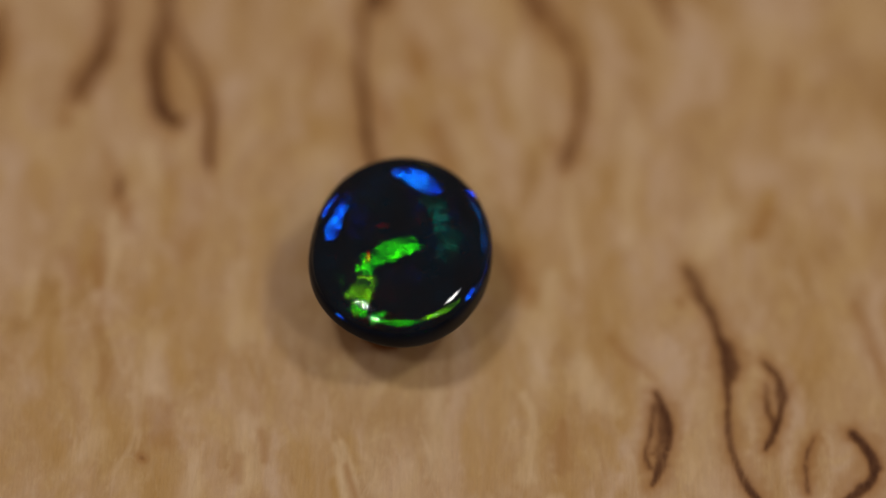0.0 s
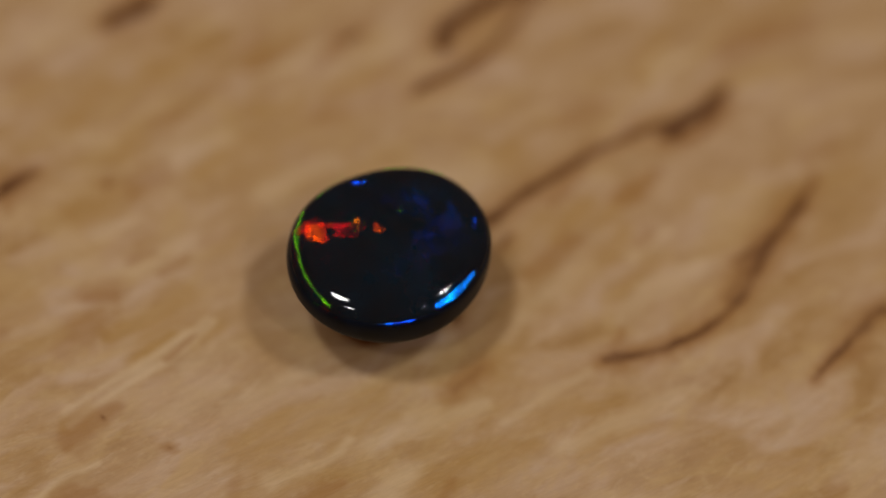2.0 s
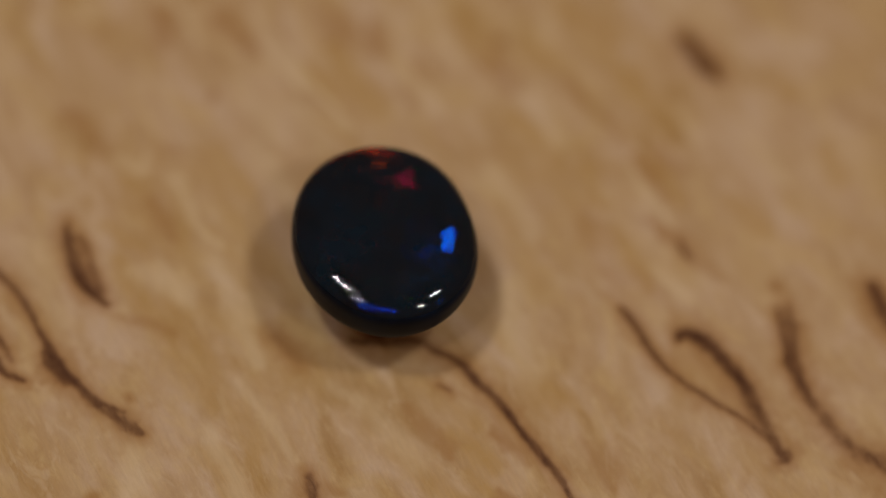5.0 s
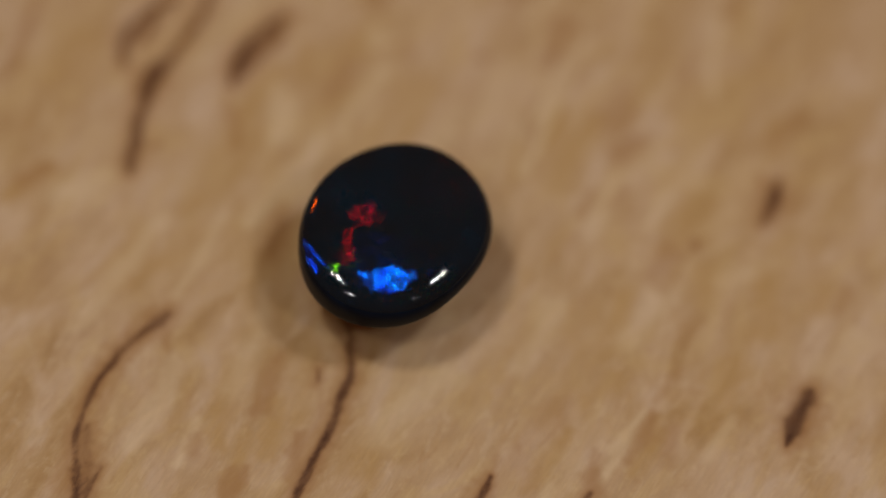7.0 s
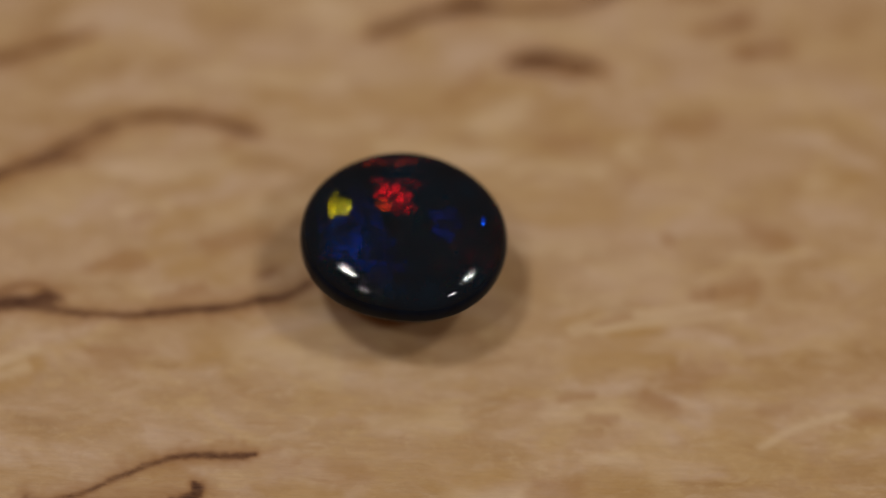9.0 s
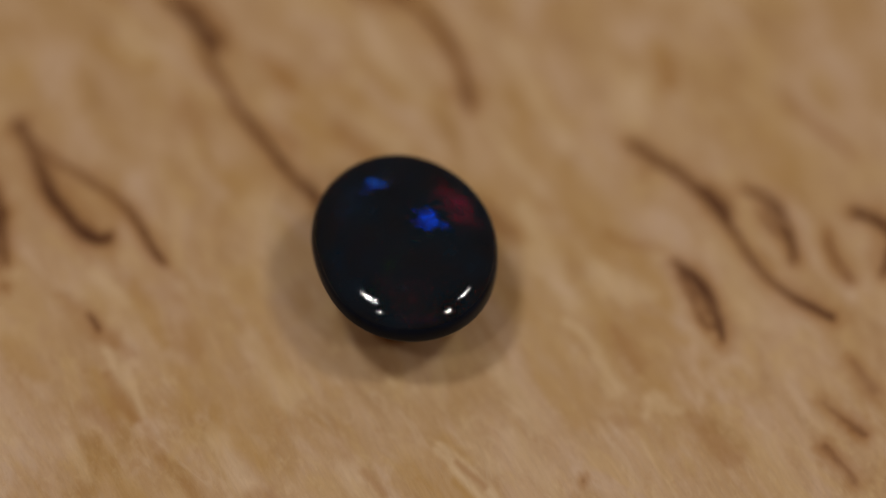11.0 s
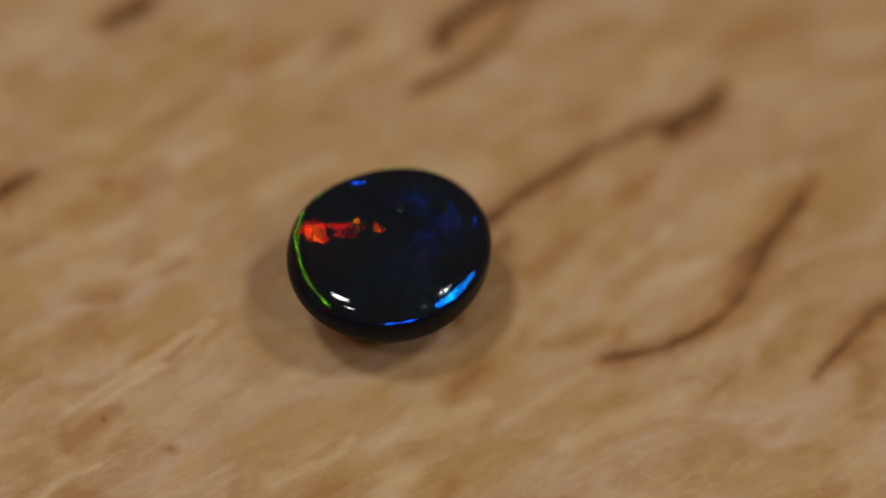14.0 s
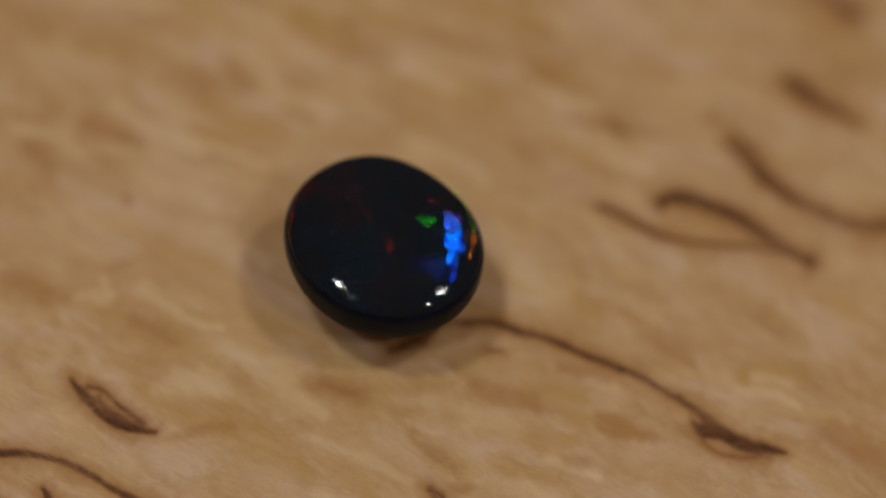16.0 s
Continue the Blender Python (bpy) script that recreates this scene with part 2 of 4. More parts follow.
def band(field, amount, points, soft):
    """Draws one tapering line of figure through points (x, y, half width), in millimetres."""
    p = np.array(points)
    p = np.vstack([2 * p[0] - p[1], p, 2 * p[-1] - p[-2]])
    path = []
    for a, b, c, d in zip(p, p[1:], p[2:], p[3:]):
        for s in np.linspace(0, 1, max(2, int(np.hypot(*(c - b)[:2]) / 0.07)), endpoint=False):
            path.append(0.5 * (2 * b + (c - a) * s + (2 * a - 5 * b + 4 * c - d) * s * s + (3 * b - a - 3 * c + d) * s ** 3))
    path = np.array(path + [p[-2]])
    path[:, 2] = np.maximum(path[:, 2], 0.06)
    reach = path[:, 2].max() * 2 + 0.4
    x0, y0 = (path[:, :2].min(0) - reach + HALF) / STEP
    x1, y1 = (path[:, :2].max(0) + reach + HALF) / STEP
    ys, xs = slice(max(0, int(y0)), max(0, int(y1) + 1)), slice(max(0, int(x0)), max(0, int(x1) + 1))
    gx, gy = GX[ys, xs] + SHIFT_X[ys, xs], GY[ys, xs] + SHIFT_Y[ys, xs]
    if gx.size == 0:
        return
    best = np.full(gx.shape, 9.0)
    for x, y, w in path:
        best = np.minimum(best, np.hypot(gx - x, gy - y) / w)
    best = best * (1 + 0.45 * ROUGH[ys, xs])
    v = np.clip((1.0 + soft - best) / (2 * soft), 0, 1)
    v = amount * v * v * (3 - 2 * v) * UNEVEN[ys, xs]
    field[ys, xs] = np.minimum(1.0, np.maximum(field[ys, xs], v))


def streak(amount, *points):
    band(figure, amount * 0.45, [(x, y, w * 1.6) for x, y, w in points], 0.9)
    band(figure, amount, [(x, y, w * 1.18) for x, y, w in points], 0.75)
    band(stained, 1.0, [(x, y, w * 2.2 + 0.16) for x, y, w in points], 0.8)


def stain(amount, *points):
    band(stained, amount * 0.95, points, 0.8)


def ochre(amount, *points):
    band(golden, amount, [(x, y, w * 1.3) for x, y, w in points], 0.85)


def cream(amount, *points):
    band(pale, amount * 0.9, [(x, y, w * 0.95) for x, y, w in points], 0.85)


stain(0.50, (-12.2, 13.1, 0.35), (-11.4, 10.6, 0.44))
streak(0.90, (0.2, -16.8, 0.08), (0.4, -16.7, 0.08))
streak(0.80, (3.3, -14.6, 0.07), (3.4, -14.5, 0.07))
streak(0.80, (-12.3, -10.7, 0.07), (-12.2, -10.8, 0.07))
streak(0.60, (15.0, -0.5, 0.07), (15.0, -0.3, 0.07))
streak(1.00, (3.4, 2.0, 0.26), (1.7, 2.9, 0.26), (0.5, 3.4, 0.24), (-0.3, 4.6, 0.22), (-1.1, 6.4, 0.21), (-1.6, 8.5, 0.20), (-1.9, 10.5, 0.19), (-2.2, 12.2, 0.19), (-2.4, 13.8, 0.19), (-2.4, 15.2, 0.20), (-2.3, 16.8, 0.22), (-2.2, 18.2, 0.30), (-2.1, 19.5, 0.30), (-2.2, 20.7, 0.32), (-2.6, 22.1, 0.12))
streak(0.60, (-2.0, 16.9, 0.08), (-1.2, 17.6, 0.20), (-0.8, 18.5, 0.11), (-0.9, 19.6, 0.11), (-1.4, 20.6, 0.15), (-2.0, 21.4, 0.16))
streak(1.00, (-1.8, 18.2, 0.26), (-1.9, 19.6, 0.38), (-2.1, 20.8, 0.34))
streak(1.00, (-1.5, 17.3, 0.18), (-1.5, 18.0, 0.34), (-1.7, 18.9, 0.15))
stain(0.70, (-1.4, 18.0, 0.50), (-1.6, 19.6, 0.55), (-1.9, 21.0, 0.30))
stain(0.70, (-0.9, 6.8, 0.30), (-1.2, 9.6, 0.35), (-1.6, 12.0, 0.20))
streak(1.00, (13.9, -5.7, 0.15), (14.3, -6.8, 0.23), (14.5, -8.0, 0.17), (14.3, -9.0, 0.20), (14.0, -9.8, 0.29), (13.6, -10.9, 0.12))
streak(0.80, (13.8, -6.3, 0.15), (13.6, -8.1, 0.12), (13.3, -9.2, 0.15), (13.4, -10.0, 0.17))
streak(0.70, (13.5, -9.2, 0.12), (14.2, -9.0, 0.15))
streak(0.80, (14.1, -6.4, 0.22), (14.2, -7.6, 0.26), (14.0, -9.4, 0.28))
stain(0.60, (14.0, -6.4, 0.29), (14.0, -8.4, 0.41), (13.8, -10.0, 0.35))
streak(0.95, (15.4, 1.8, 0.23), (15.9, 0.9, 0.35), (16.5, -0.5, 0.26), (17.0, -1.8, 0.23), (17.4, -2.8, 0.29), (17.6, -3.6, 0.38), (17.5, -4.5, 0.26), (17.4, -5.6, 0.20))
streak(1.00, (19.5, -12.3, 0.23), (18.6, -10.8, 0.26), (18.0, -9.4, 0.20), (17.6, -7.8, 0.20), (17.5, -6.1, 0.20), (17.4, -4.6, 0.20), (17.4, -3.7, 0.23), (17.2, -2.5, 0.26), (16.6, -1.2, 0.17), (15.7, 0.2, 0.15))
streak(0.80, (17.8, -4.6, 0.15), (17.8, -3.5, 0.26), (17.5, -2.5, 0.23))
stain(0.70, (18.5, -9.7, 0.26), (18.0, -7.5, 0.23), (17.8, -4.7, 0.17))
streak(0.95, (19.5, -3.5, 0.15), (20.2, -4.3, 0.20), (20.4, -5.5, 0.20), (20.2, -6.8, 0.17), (19.8, -7.9, 0.17), (19.4, -8.7, 0.09))
streak(0.80, (19.6, -4.9, 0.12), (19.6, -6.2, 0.23), (19.9, -7.2, 0.15))
streak(1.00, (24.0, -7.5, 0.23), (24.5, -8.2, 0.29), (25.0, -9.2, 0.26), (24.8, -10.1, 0.23), (24.2, -10.7, 0.26), (23.3, -11.3, 0.17))
streak(0.65, (21.9, -7.8, 0.09), (21.5, -9.3, 0.12), (21.6, -10.9, 0.12))
stain(0.60, (24.2, -9.1, 0.35), (23.7, -10.1, 0.46), (23.0, -10.8, 0.29))
stain(0.80, (24.2, 0.1, 0.29), (25.0, -1.9, 0.32), (25.7, -4.9, 0.29))
streak(0.90, (-13.6, 17.6, 0.26), (-12.8, 16.0, 0.23), (-12.2, 14.6, 0.17), (-11.6, 13.2, 0.17), (-10.9, 11.9, 0.17), (-10.5, 10.7, 0.20), (-10.3, 9.4, 0.20), (-10.3, 7.9, 0.23), (-10.1, 6.5, 0.12))
stain(0.85, (-12.6, 10.6, 0.45), (-12.6, 12.6, 0.60), (-12.9, 14.6, 0.55), (-13.3, 16.6, 0.40))
streak(0.70, (-13.1, 13.4, 0.20), (-13.1, 15.4, 0.34), (-13.4, 17.4, 0.25))
streak(1.00, (-13.3, 17.8, 0.29), (-13.4, 15.6, 0.36), (-13.4, 14.1, 0.34), (-13.4, 12.6, 0.36), (-13.3, 11.2, 0.40), (-13.0, 10.1, 0.42), (-12.4, 9.4, 0.36), (-11.9, 9.6, 0.20))
stain(0.50, (-12.7, 13.8, 0.46), (-12.1, 11.7, 0.58), (-11.4, 10.0, 0.41))
stain(0.50, (-10.3, 7.2, 0.23), (-9.8, 5.4, 0.29))
streak(0.90, (-16.3, 13.9, 0.17), (-16.5, 13.0, 0.17), (-16.7, 12.1, 0.17), (-17.1, 11.2, 0.20), (-17.4, 10.5, 0.17))
streak(0.70, (-17.8, 11.9, 0.17), (-17.4, 11.4, 0.23))
streak(0.90, (-15.0, 5.7, 0.12), (-14.9, 5.2, 0.17), (-14.9, 4.7, 0.12))
stain(0.60, (-14.5, 4.5, 0.15), (-14.2, 3.5, 0.17), (-13.8, 2.5, 0.15))
stain(0.50, (-15.8, 7.5, 0.17), (-15.2, 6.5, 0.15))
streak(0.90, (8.8, 7.7, 0.20), (8.9, 8.4, 0.26), (9.2, 9.3, 0.23), (9.5, 10.5, 0.20), (9.7, 11.6, 0.20), (9.7, 12.9, 0.17), (9.5, 14.2, 0.17), (9.1, 15.5, 0.17), (8.4, 16.8, 0.17), (7.6, 18.0, 0.20), (6.9, 19.0, 0.23), (6.3, 20.1, 0.20), (5.4, 21.8, 0.23), (4.5, 23.4, 0.12))
streak(0.60, (8.7, 15.2, 0.19), (8.0, 16.6, 0.30), (7.1, 18.2, 0.36), (6.2, 20.3, 0.24), (5.3, 22.4, 0.10))
streak(0.80, (7.0, 16.9, 0.09), (6.8, 17.8, 0.17), (6.5, 18.9, 0.23), (6.3, 19.9, 0.17))
stain(0.60, (8.5, 8.6, 0.29), (8.6, 9.5, 0.23))
stain(0.55, (8.9, 11.6, 0.23), (8.8, 13.7, 0.32), (8.4, 15.3, 0.35), (7.5, 16.7, 0.23))
stain(0.60, (13.9, -5.1, 0.24), (11.4, -2.6, 0.26))
stain(0.60, (8.6, 8.1, 0.29), (8.0, 8.9, 0.35))
stain(0.80, (-1.0, 10.3, 0.29), (-1.4, 12.1, 0.38))
stain(0.70, (0.4, 6.6, 0.24), (0.0, 7.1, 0.26))
stain(0.80, (-4.6, 23.2, 0.59), (-4.6, 25.4, 0.74))
stain(0.60, (3.2, 23.5, 0.44), (2.8, 25.8, 0.35))
streak(0.85, (14.8, 17.0, 0.09), (14.1, 18.9, 0.16), (13.3, 21.0, 0.24), (12.9, 22.3, 0.31), (13.6, 22.8, 0.12))
stain(0.60, (12.4, 23.0, 0.29), (14.6, 19.7, 0.35))
streak(0.50, (11.1, 28.6, 0.35), (12.4, 27.9, 0.35))
stain(0.90, (-1.4, -12.5, 0.15), (-2.0, -10.6, 0.18))
stain(0.80, (-6.4, -14.6, 0.38), (-6.0, -13.4, 0.44))
stain(0.80, (19.1, 3.9, 0.35), (19.9, 5.5, 0.44))
streak(0.80, (-18.0, 10.6, 0.21), (-16.8, 13.1, 0.31), (-16.2, 15.8, 0.31), (-16.5, 18.6, 0.31), (-17.7, 20.8, 0.42), (-19.1, 22.8, 0.47))
streak(0.85, (-22.6, 11.5, 0.26), (-22.4, 13.8, 0.45), (-22.3, 15.9, 0.24))
streak(0.85, (-29.1, 8.5, 0.31), (-28.5, 11.2, 0.45), (-28.4, 12.8, 0.35))
streak(0.95, (-14.6, -13.5, 0.07), (-14.6, -14.2, 0.26), (-14.4, -15.2, 0.40), (-14.1, -16.5, 0.07))
streak(0.40, (6.8, 0.1, 0.24), (6.5, 1.8, 0.24))
streak(1.00, (-21.5, -6.4, 0.18), (-21.5, -5.5, 0.46), (-21.7, -4.4, 0.42), (-22.0, -3.0, 0.12))
streak(0.80, (-18.1, 9.4, 0.12), (-18.0, 9.2, 0.09))
streak(0.60, (19.0, -15.0, 0.21), (19.1, -17.0, 0.24))
streak(0.60, (16.6, -16.5, 0.19), (17.4, -18.8, 0.24))
streak(0.60, (15.1, -18.6, 0.19), (15.5, -20.8, 0.24))
streak(0.80, (0.6, 6.3, 0.12), (0.3, 6.8, 0.12))
stain(0.40, (-11.0, 0.8, 0.35), (-10.9, 3.3, 0.74), (-10.7, 6.7, 0.59), (-10.8, 9.0, 0.29))
stain(0.70, (-5.4, 23.5, 0.44), (-4.8, 25.6, 0.88), (-4.4, 28.4, 0.59))
stain(0.80, (2.5, 6.6, 0.24), (2.2, 8.2, 0.53), (2.0, 10.1, 0.21))
stain(0.90, (0.4, -18.7, 0.38), (0.3, -17.5, 0.65), (0.2, -16.3, 0.29))
stain(0.90, (3.5, -21.3, 0.21), (3.7, -19.9, 0.41), (3.7, -18.7, 0.24))
stain(0.90, (9.0, -10.4, 0.29), (9.1, -9.0, 0.50), (9.1, -7.5, 0.18))
stain(0.60, (-6.7, -14.8, 0.44), (-6.4, -13.2, 0.59))
stain(0.50, (-11.8, -9.6, 0.44), (-11.5, -7.8, 0.44))
stain(0.50, (-5.3, 13.3, 0.44), (-5.2, 14.8, 0.50))
stain(0.90, (1.0, -19.2, 0.29), (0.4, -17.7, 0.59), (0.1, -16.1, 0.26))
stain(0.80, (10.9, -17.1, 0.29), (10.3, -15.8, 0.44), (9.9, -13.8, 0.21))
stain(0.60, (-11.1, -9.7, 0.44), (-11.8, -7.6, 0.59))
stain(0.80, (-14.4, 3.5, 0.35), (-15.0, 4.9, 0.53), (-15.2, 6.5, 0.29))
stain(0.80, (2.6, 6.5, 0.24), (2.2, 8.2, 0.50), (1.9, 9.9, 0.24))
stain(0.90, (0.9, 13.3, 0.24), (0.6, 14.4, 0.38), (0.2, 15.9, 0.24))
stain(0.70, (9.4, -10.0, 0.29), (8.9, -8.3, 0.29))
stain(0.90, (8.6, 7.6, 0.21), (8.7, 8.5, 0.53), (9.3, 10.8, 0.24))
stain(0.90, (7.3, 17.1, 0.21), (6.7, 18.4, 0.26), (6.4, 20.1, 0.26))
stain(0.90, (0.6, -19.1, 0.44), (0.3, -17.9, 0.65), (-0.0, -15.9, 0.29))
stain(0.70, (3.6, -20.7, 0.44), (4.1, -18.9, 0.59))
stain(0.70, (10.4, -17.1, 0.29), (10.1, -15.7, 0.38), (10.2, -14.3, 0.24))
stain(0.60, (-14.5, 3.8, 0.35), (-15.1, 5.6, 0.44), (-15.5, 7.1, 0.29))
stain(0.70, (1.2, 13.3, 0.29), (0.6, 14.6, 0.44), (0.2, 16.0, 0.24))
stain(0.70, (-4.8, 13.9, 0.21), (-4.5, 15.2, 0.29))
stain(0.60, (-11.5, -9.6, 0.44), (-11.9, -7.6, 0.59))
stain(0.50, (-4.4, -17.0, 0.74), (-5.0, -14.8, 0.74))
stain(0.90, (0.8, 12.9, 0.24), (0.5, 13.6, 0.38), (0.4, 14.6, 0.38))
stain(0.60, (3.7, 12.7, 0.29), (3.4, 13.6, 0.35))
stain(0.90, (-0.5, 10.0, 0.24), (-1.1, 11.1, 0.38), (-2.0, 12.0, 0.24))
stain(0.90, (-15.4, -1.0, 0.21), (-15.5, 0.5, 0.38), (-15.4, 2.0, 0.29))
stain(0.60, (1.2, -18.5, 0.59), (0.2, -17.5, 0.59))
stain(0.50, (-11.3, -9.3, 0.59), (-12.1, -8.4, 0.59))
stain(0.60, (0.5, -17.0, 0.35), (0.2, -18.4, 0.53), (0.1, -19.1, 0.24))
stain(0.60, (-11.3, -7.8, 0.44), (-11.7, -9.6, 0.53))
stain(0.60, (-12.5, -18.5, 0.44), (-13.3, -20.8, 0.50))
stain(0.50, (5.1, -28.9, 0.59), (5.0, -31.2, 0.59))
stain(0.50, (0.9, 14.8, 0.35), (0.9, 13.3, 0.35))
stain(0.70, (-9.8, 8.6, 0.21), (-9.9, 6.8, 0.26))
stain(0.70, (0.1, -16.8, 0.29), (0.3, -18.2, 0.44))
stain(0.70, (-4.5, 15.4, 0.24), (-4.6, 14.0, 0.35), (-4.7, 12.5, 0.18))
stain(0.50, (7.7, -11.4, 0.38), (7.9, -12.3, 0.38))
stain(0.80, (-6.5, -24.3, 0.35), (-6.5, -25.7, 0.44))
stain(0.60, (-7.4, -10.3, 0.29), (-7.3, -11.8, 0.24))
stain(0.80, (-15.1, 5.9, 0.35), (-14.8, 4.7, 0.44))
stain(0.60, (-14.5, -5.3, 0.44), (-14.5, -6.9, 0.44))
stain(0.60, (-17.1, 0.9, 0.44), (-16.4, -0.7, 0.44))
stain(0.30, (-11.6, 6.4, 0.88), (-10.8, 4.3, 0.88))
stain(0.60, (1.6, 9.6, 0.38), (2.5, 8.6, 0.38))
stain(0.60, (-6.0, -10.4, 0.24), (-6.3, -8.9, 0.24))

ochre(0.70, (-11.3, -10.0, 0.46), (-11.1, -11.6, 0.70), (-11.1, -12.9, 0.58))
ochre(0.60, (-3.9, -9.9, 0.87), (-3.3, -12.4, 0.99))
ochre(0.50, (5.1, -5.9, 0.58), (4.8, -8.2, 0.75), (5.8, -11.3, 0.87))
ochre(0.60, (-18.3, -2.2, 0.87), (-17.4, -5.5, 0.75))
ochre(0.50, (-10.8, -0.5, 1.16), (-10.2, -3.8, 0.87))
ochre(0.60, (7.2, 2.6, 1.16), (7.9, -1.5, 0.87))
ochre(0.60, (22.1, -0.7, 0.58), (21.9, -3.4, 0.70))
ochre(0.60, (9.2, -8.0, 0.58), (9.5, -10.2, 0.70), (9.8, -11.8, 0.64))
cream(0.80, (7.1, -6.2, 0.23), (7.6, -8.1, 0.35), (7.4, -10.3, 0.46), (7.8, -11.6, 0.35))
cream(0.70, (10.0, -4.4, 0.64), (10.9, -6.0, 0.75), (11.9, -6.9, 0.41))
cream(0.60, (-9.7, -10.2, 0.23), (-9.6, -12.4, 0.35))
cream(0.80, (-2.1, -10.2, 0.12), (-2.0, -12.4, 0.15))
cream(0.50, (-0.6, -9.1, 0.58), (-0.5, -11.7, 0.64))
cream(0.60, (-18.8, -0.2, 0.35), (-18.8, -2.9, 0.29))
cream(0.50, (-7.0, -8.8, 0.75), (-6.8, -11.4, 0.70))
cream(0.50, (16.1, -10.8, 0.58), (16.4, -8.3, 0.70), (16.1, -5.7, 0.46))
cream(0.50, (-15.6, -11.5, 0.46), (-14.6, -9.8, 0.70))
cream(0.95, (-0.1, -18.4, 0.20), (-0.8, -15.4, 0.23), (-1.3, -12.7, 0.23), (-2.1, -10.6, 0.20), (-2.3, -9.4, 0.12))
ochre(0.90, (-2.2, -14.0, 0.29), (-2.3, -12.6, 0.35), (-2.6, -11.4, 0.23))
stain(0.70, (-0.0, -18.5, 0.29), (-0.1, -17.5, 0.32), (-0.2, -16.6, 0.15))
ochre(0.70, (-7.2, -19.3, 0.70), (-7.3, -17.4, 0.58))
ochre(0.60, (11.9, -1.3, 0.58), (11.7, 0.4, 0.70), (11.6, 2.2, 0.41))
ochre(0.60, (10.9, -4.8, 0.46), (10.5, 2.4, 0.41), (11.3, 7.4, 0.35))
stain(0.85, (21.0, 12.8, 0.35), (21.0, 13.9, 0.46), (20.9, 15.1, 0.29))
cream(0.70, (16.4, 2.3, 0.52), (16.9, 4.3, 0.75), (17.9, 4.9, 0.46))
ochre(0.80, (19.2, 4.0, 0.41), (19.7, 5.6, 0.46), (20.1, 6.6, 0.29))
cream(0.60, (12.4, 3.1, 0.41), (12.4, 8.0, 0.52), (12.5, 11.2, 0.41))
ochre(0.50, (5.4, -8.6, 0.64), (5.3, -3.9, 0.52))
cream(0.50, (2.6, -10.7, 0.46), (2.7, -6.2, 0.46))
ochre(0.60, (8.0, -9.5, 0.52), (8.8, -7.1, 0.64))
ochre(0.60, (19.4, 10.0, 0.87), (18.7, 14.1, 0.70))
cream(0.50, (24.0, 9.4, 0.58), (21.5, 9.5, 0.58))
stain(0.80, (10.4, -17.0, 0.23), (10.2, -15.8, 0.29), (9.9, -13.8, 0.20))
stain(0.75, (9.4, -10.2, 0.26), (9.2, -9.3, 0.35), (9.0, -8.1, 0.23))
cream(0.70, (9.5, -13.4, 0.29), (8.8, -12.2, 0.41), (7.9, -12.8, 0.29))
stain(0.80, (2.6, 6.6, 0.23), (2.3, 7.9, 0.41), (2.0, 9.8, 0.26))
ochre(0.80, (1.4, 9.1, 0.46), (0.5, 11.7, 0.41))
ochre(0.80, (0.7, 13.8, 0.35), (0.3, 15.0, 0.35))
ochre(0.70, (4.4, 8.2, 0.41), (3.6, 10.6, 0.52), (2.5, 12.6, 0.35))
ochre(0.60, (5.0, 20.9, 0.41), (4.8, 23.2, 0.46), (4.7, 25.6, 0.41))
cream(0.60, (7.2, 9.7, 0.41), (6.5, 12.1, 0.64), (6.3, 15.0, 0.46))
ochre(0.70, (11.9, -10.2, 0.23), (11.3, -8.8, 0.35), (10.8, -8.0, 0.23))
ochre(0.70, (11.9, -3.4, 0.17), (11.6, -0.5, 0.23), (11.5, 2.3, 0.20))
cream(0.60, (7.9, -5.3, 0.41), (7.9, -1.8, 0.52), (8.4, 1.1, 0.41))
cream(0.50, (5.6, 3.9, 0.41), (4.2, 6.2, 0.46))
stain(0.50, (7.0, 0.4, 0.20), (7.1, 1.0, 0.17))
ochre(0.60, (6.9, -7.1, 0.35), (6.9, -3.6, 0.35))
ochre(0.85, (12.2, -7.8, 0.29), (12.2, -6.5, 0.41), (12.1, -5.1, 0.29))
ochre(0.70, (12.3, -4.8, 0.41), (11.5, -2.9, 0.46))
stain(0.80, (1.4, 13.4, 0.26), (1.0, 14.4, 0.38), (0.2, 15.6, 0.26))
stain(0.70, (2.5, 7.4, 0.23), (2.2, 8.4, 0.29), (2.0, 9.3, 0.17))
stain(0.75, (-0.7, 9.8, 0.26), (-1.4, 11.4, 0.32), (-2.1, 12.8, 0.23))
cream(0.80, (-4.6, 18.4, 0.26), (-5.2, 19.9, 0.35), (-5.4, 21.4, 0.23))
ochre(0.90, (-5.5, 18.2, 0.35), (-5.7, 19.5, 0.41), (-5.8, 20.4, 0.23))
stain(0.60, (-4.6, 14.3, 0.17), (-4.4, 15.3, 0.23))
stain(0.85, (8.9, 7.4, 0.26), (8.5, 8.3, 0.41), (7.8, 9.4, 0.29))
cream(0.60, (9.8, 1.3, 0.23), (9.3, 3.9, 0.29), (9.1, 6.6, 0.23))
cream(0.80, (4.2, 11.9, 0.23), (3.8, 13.4, 0.23), (3.6, 14.7, 0.17))
ochre(0.60, (10.5, 0.4, 0.29), (10.3, 3.2, 0.35), (10.4, 5.5, 0.29))
ochre(0.60, (1.2, 5.6, 0.41), (0.2, 8.9, 0.41))
cream(0.50, (7.6, -4.2, 0.41), (7.4, -1.4, 0.46))
ochre(0.60, (20.0, -7.3, 0.17), (19.6, -5.7, 0.23))
ochre(0.60, (-11.4, 16.9, 0.52), (-12.0, 20.8, 0.52))
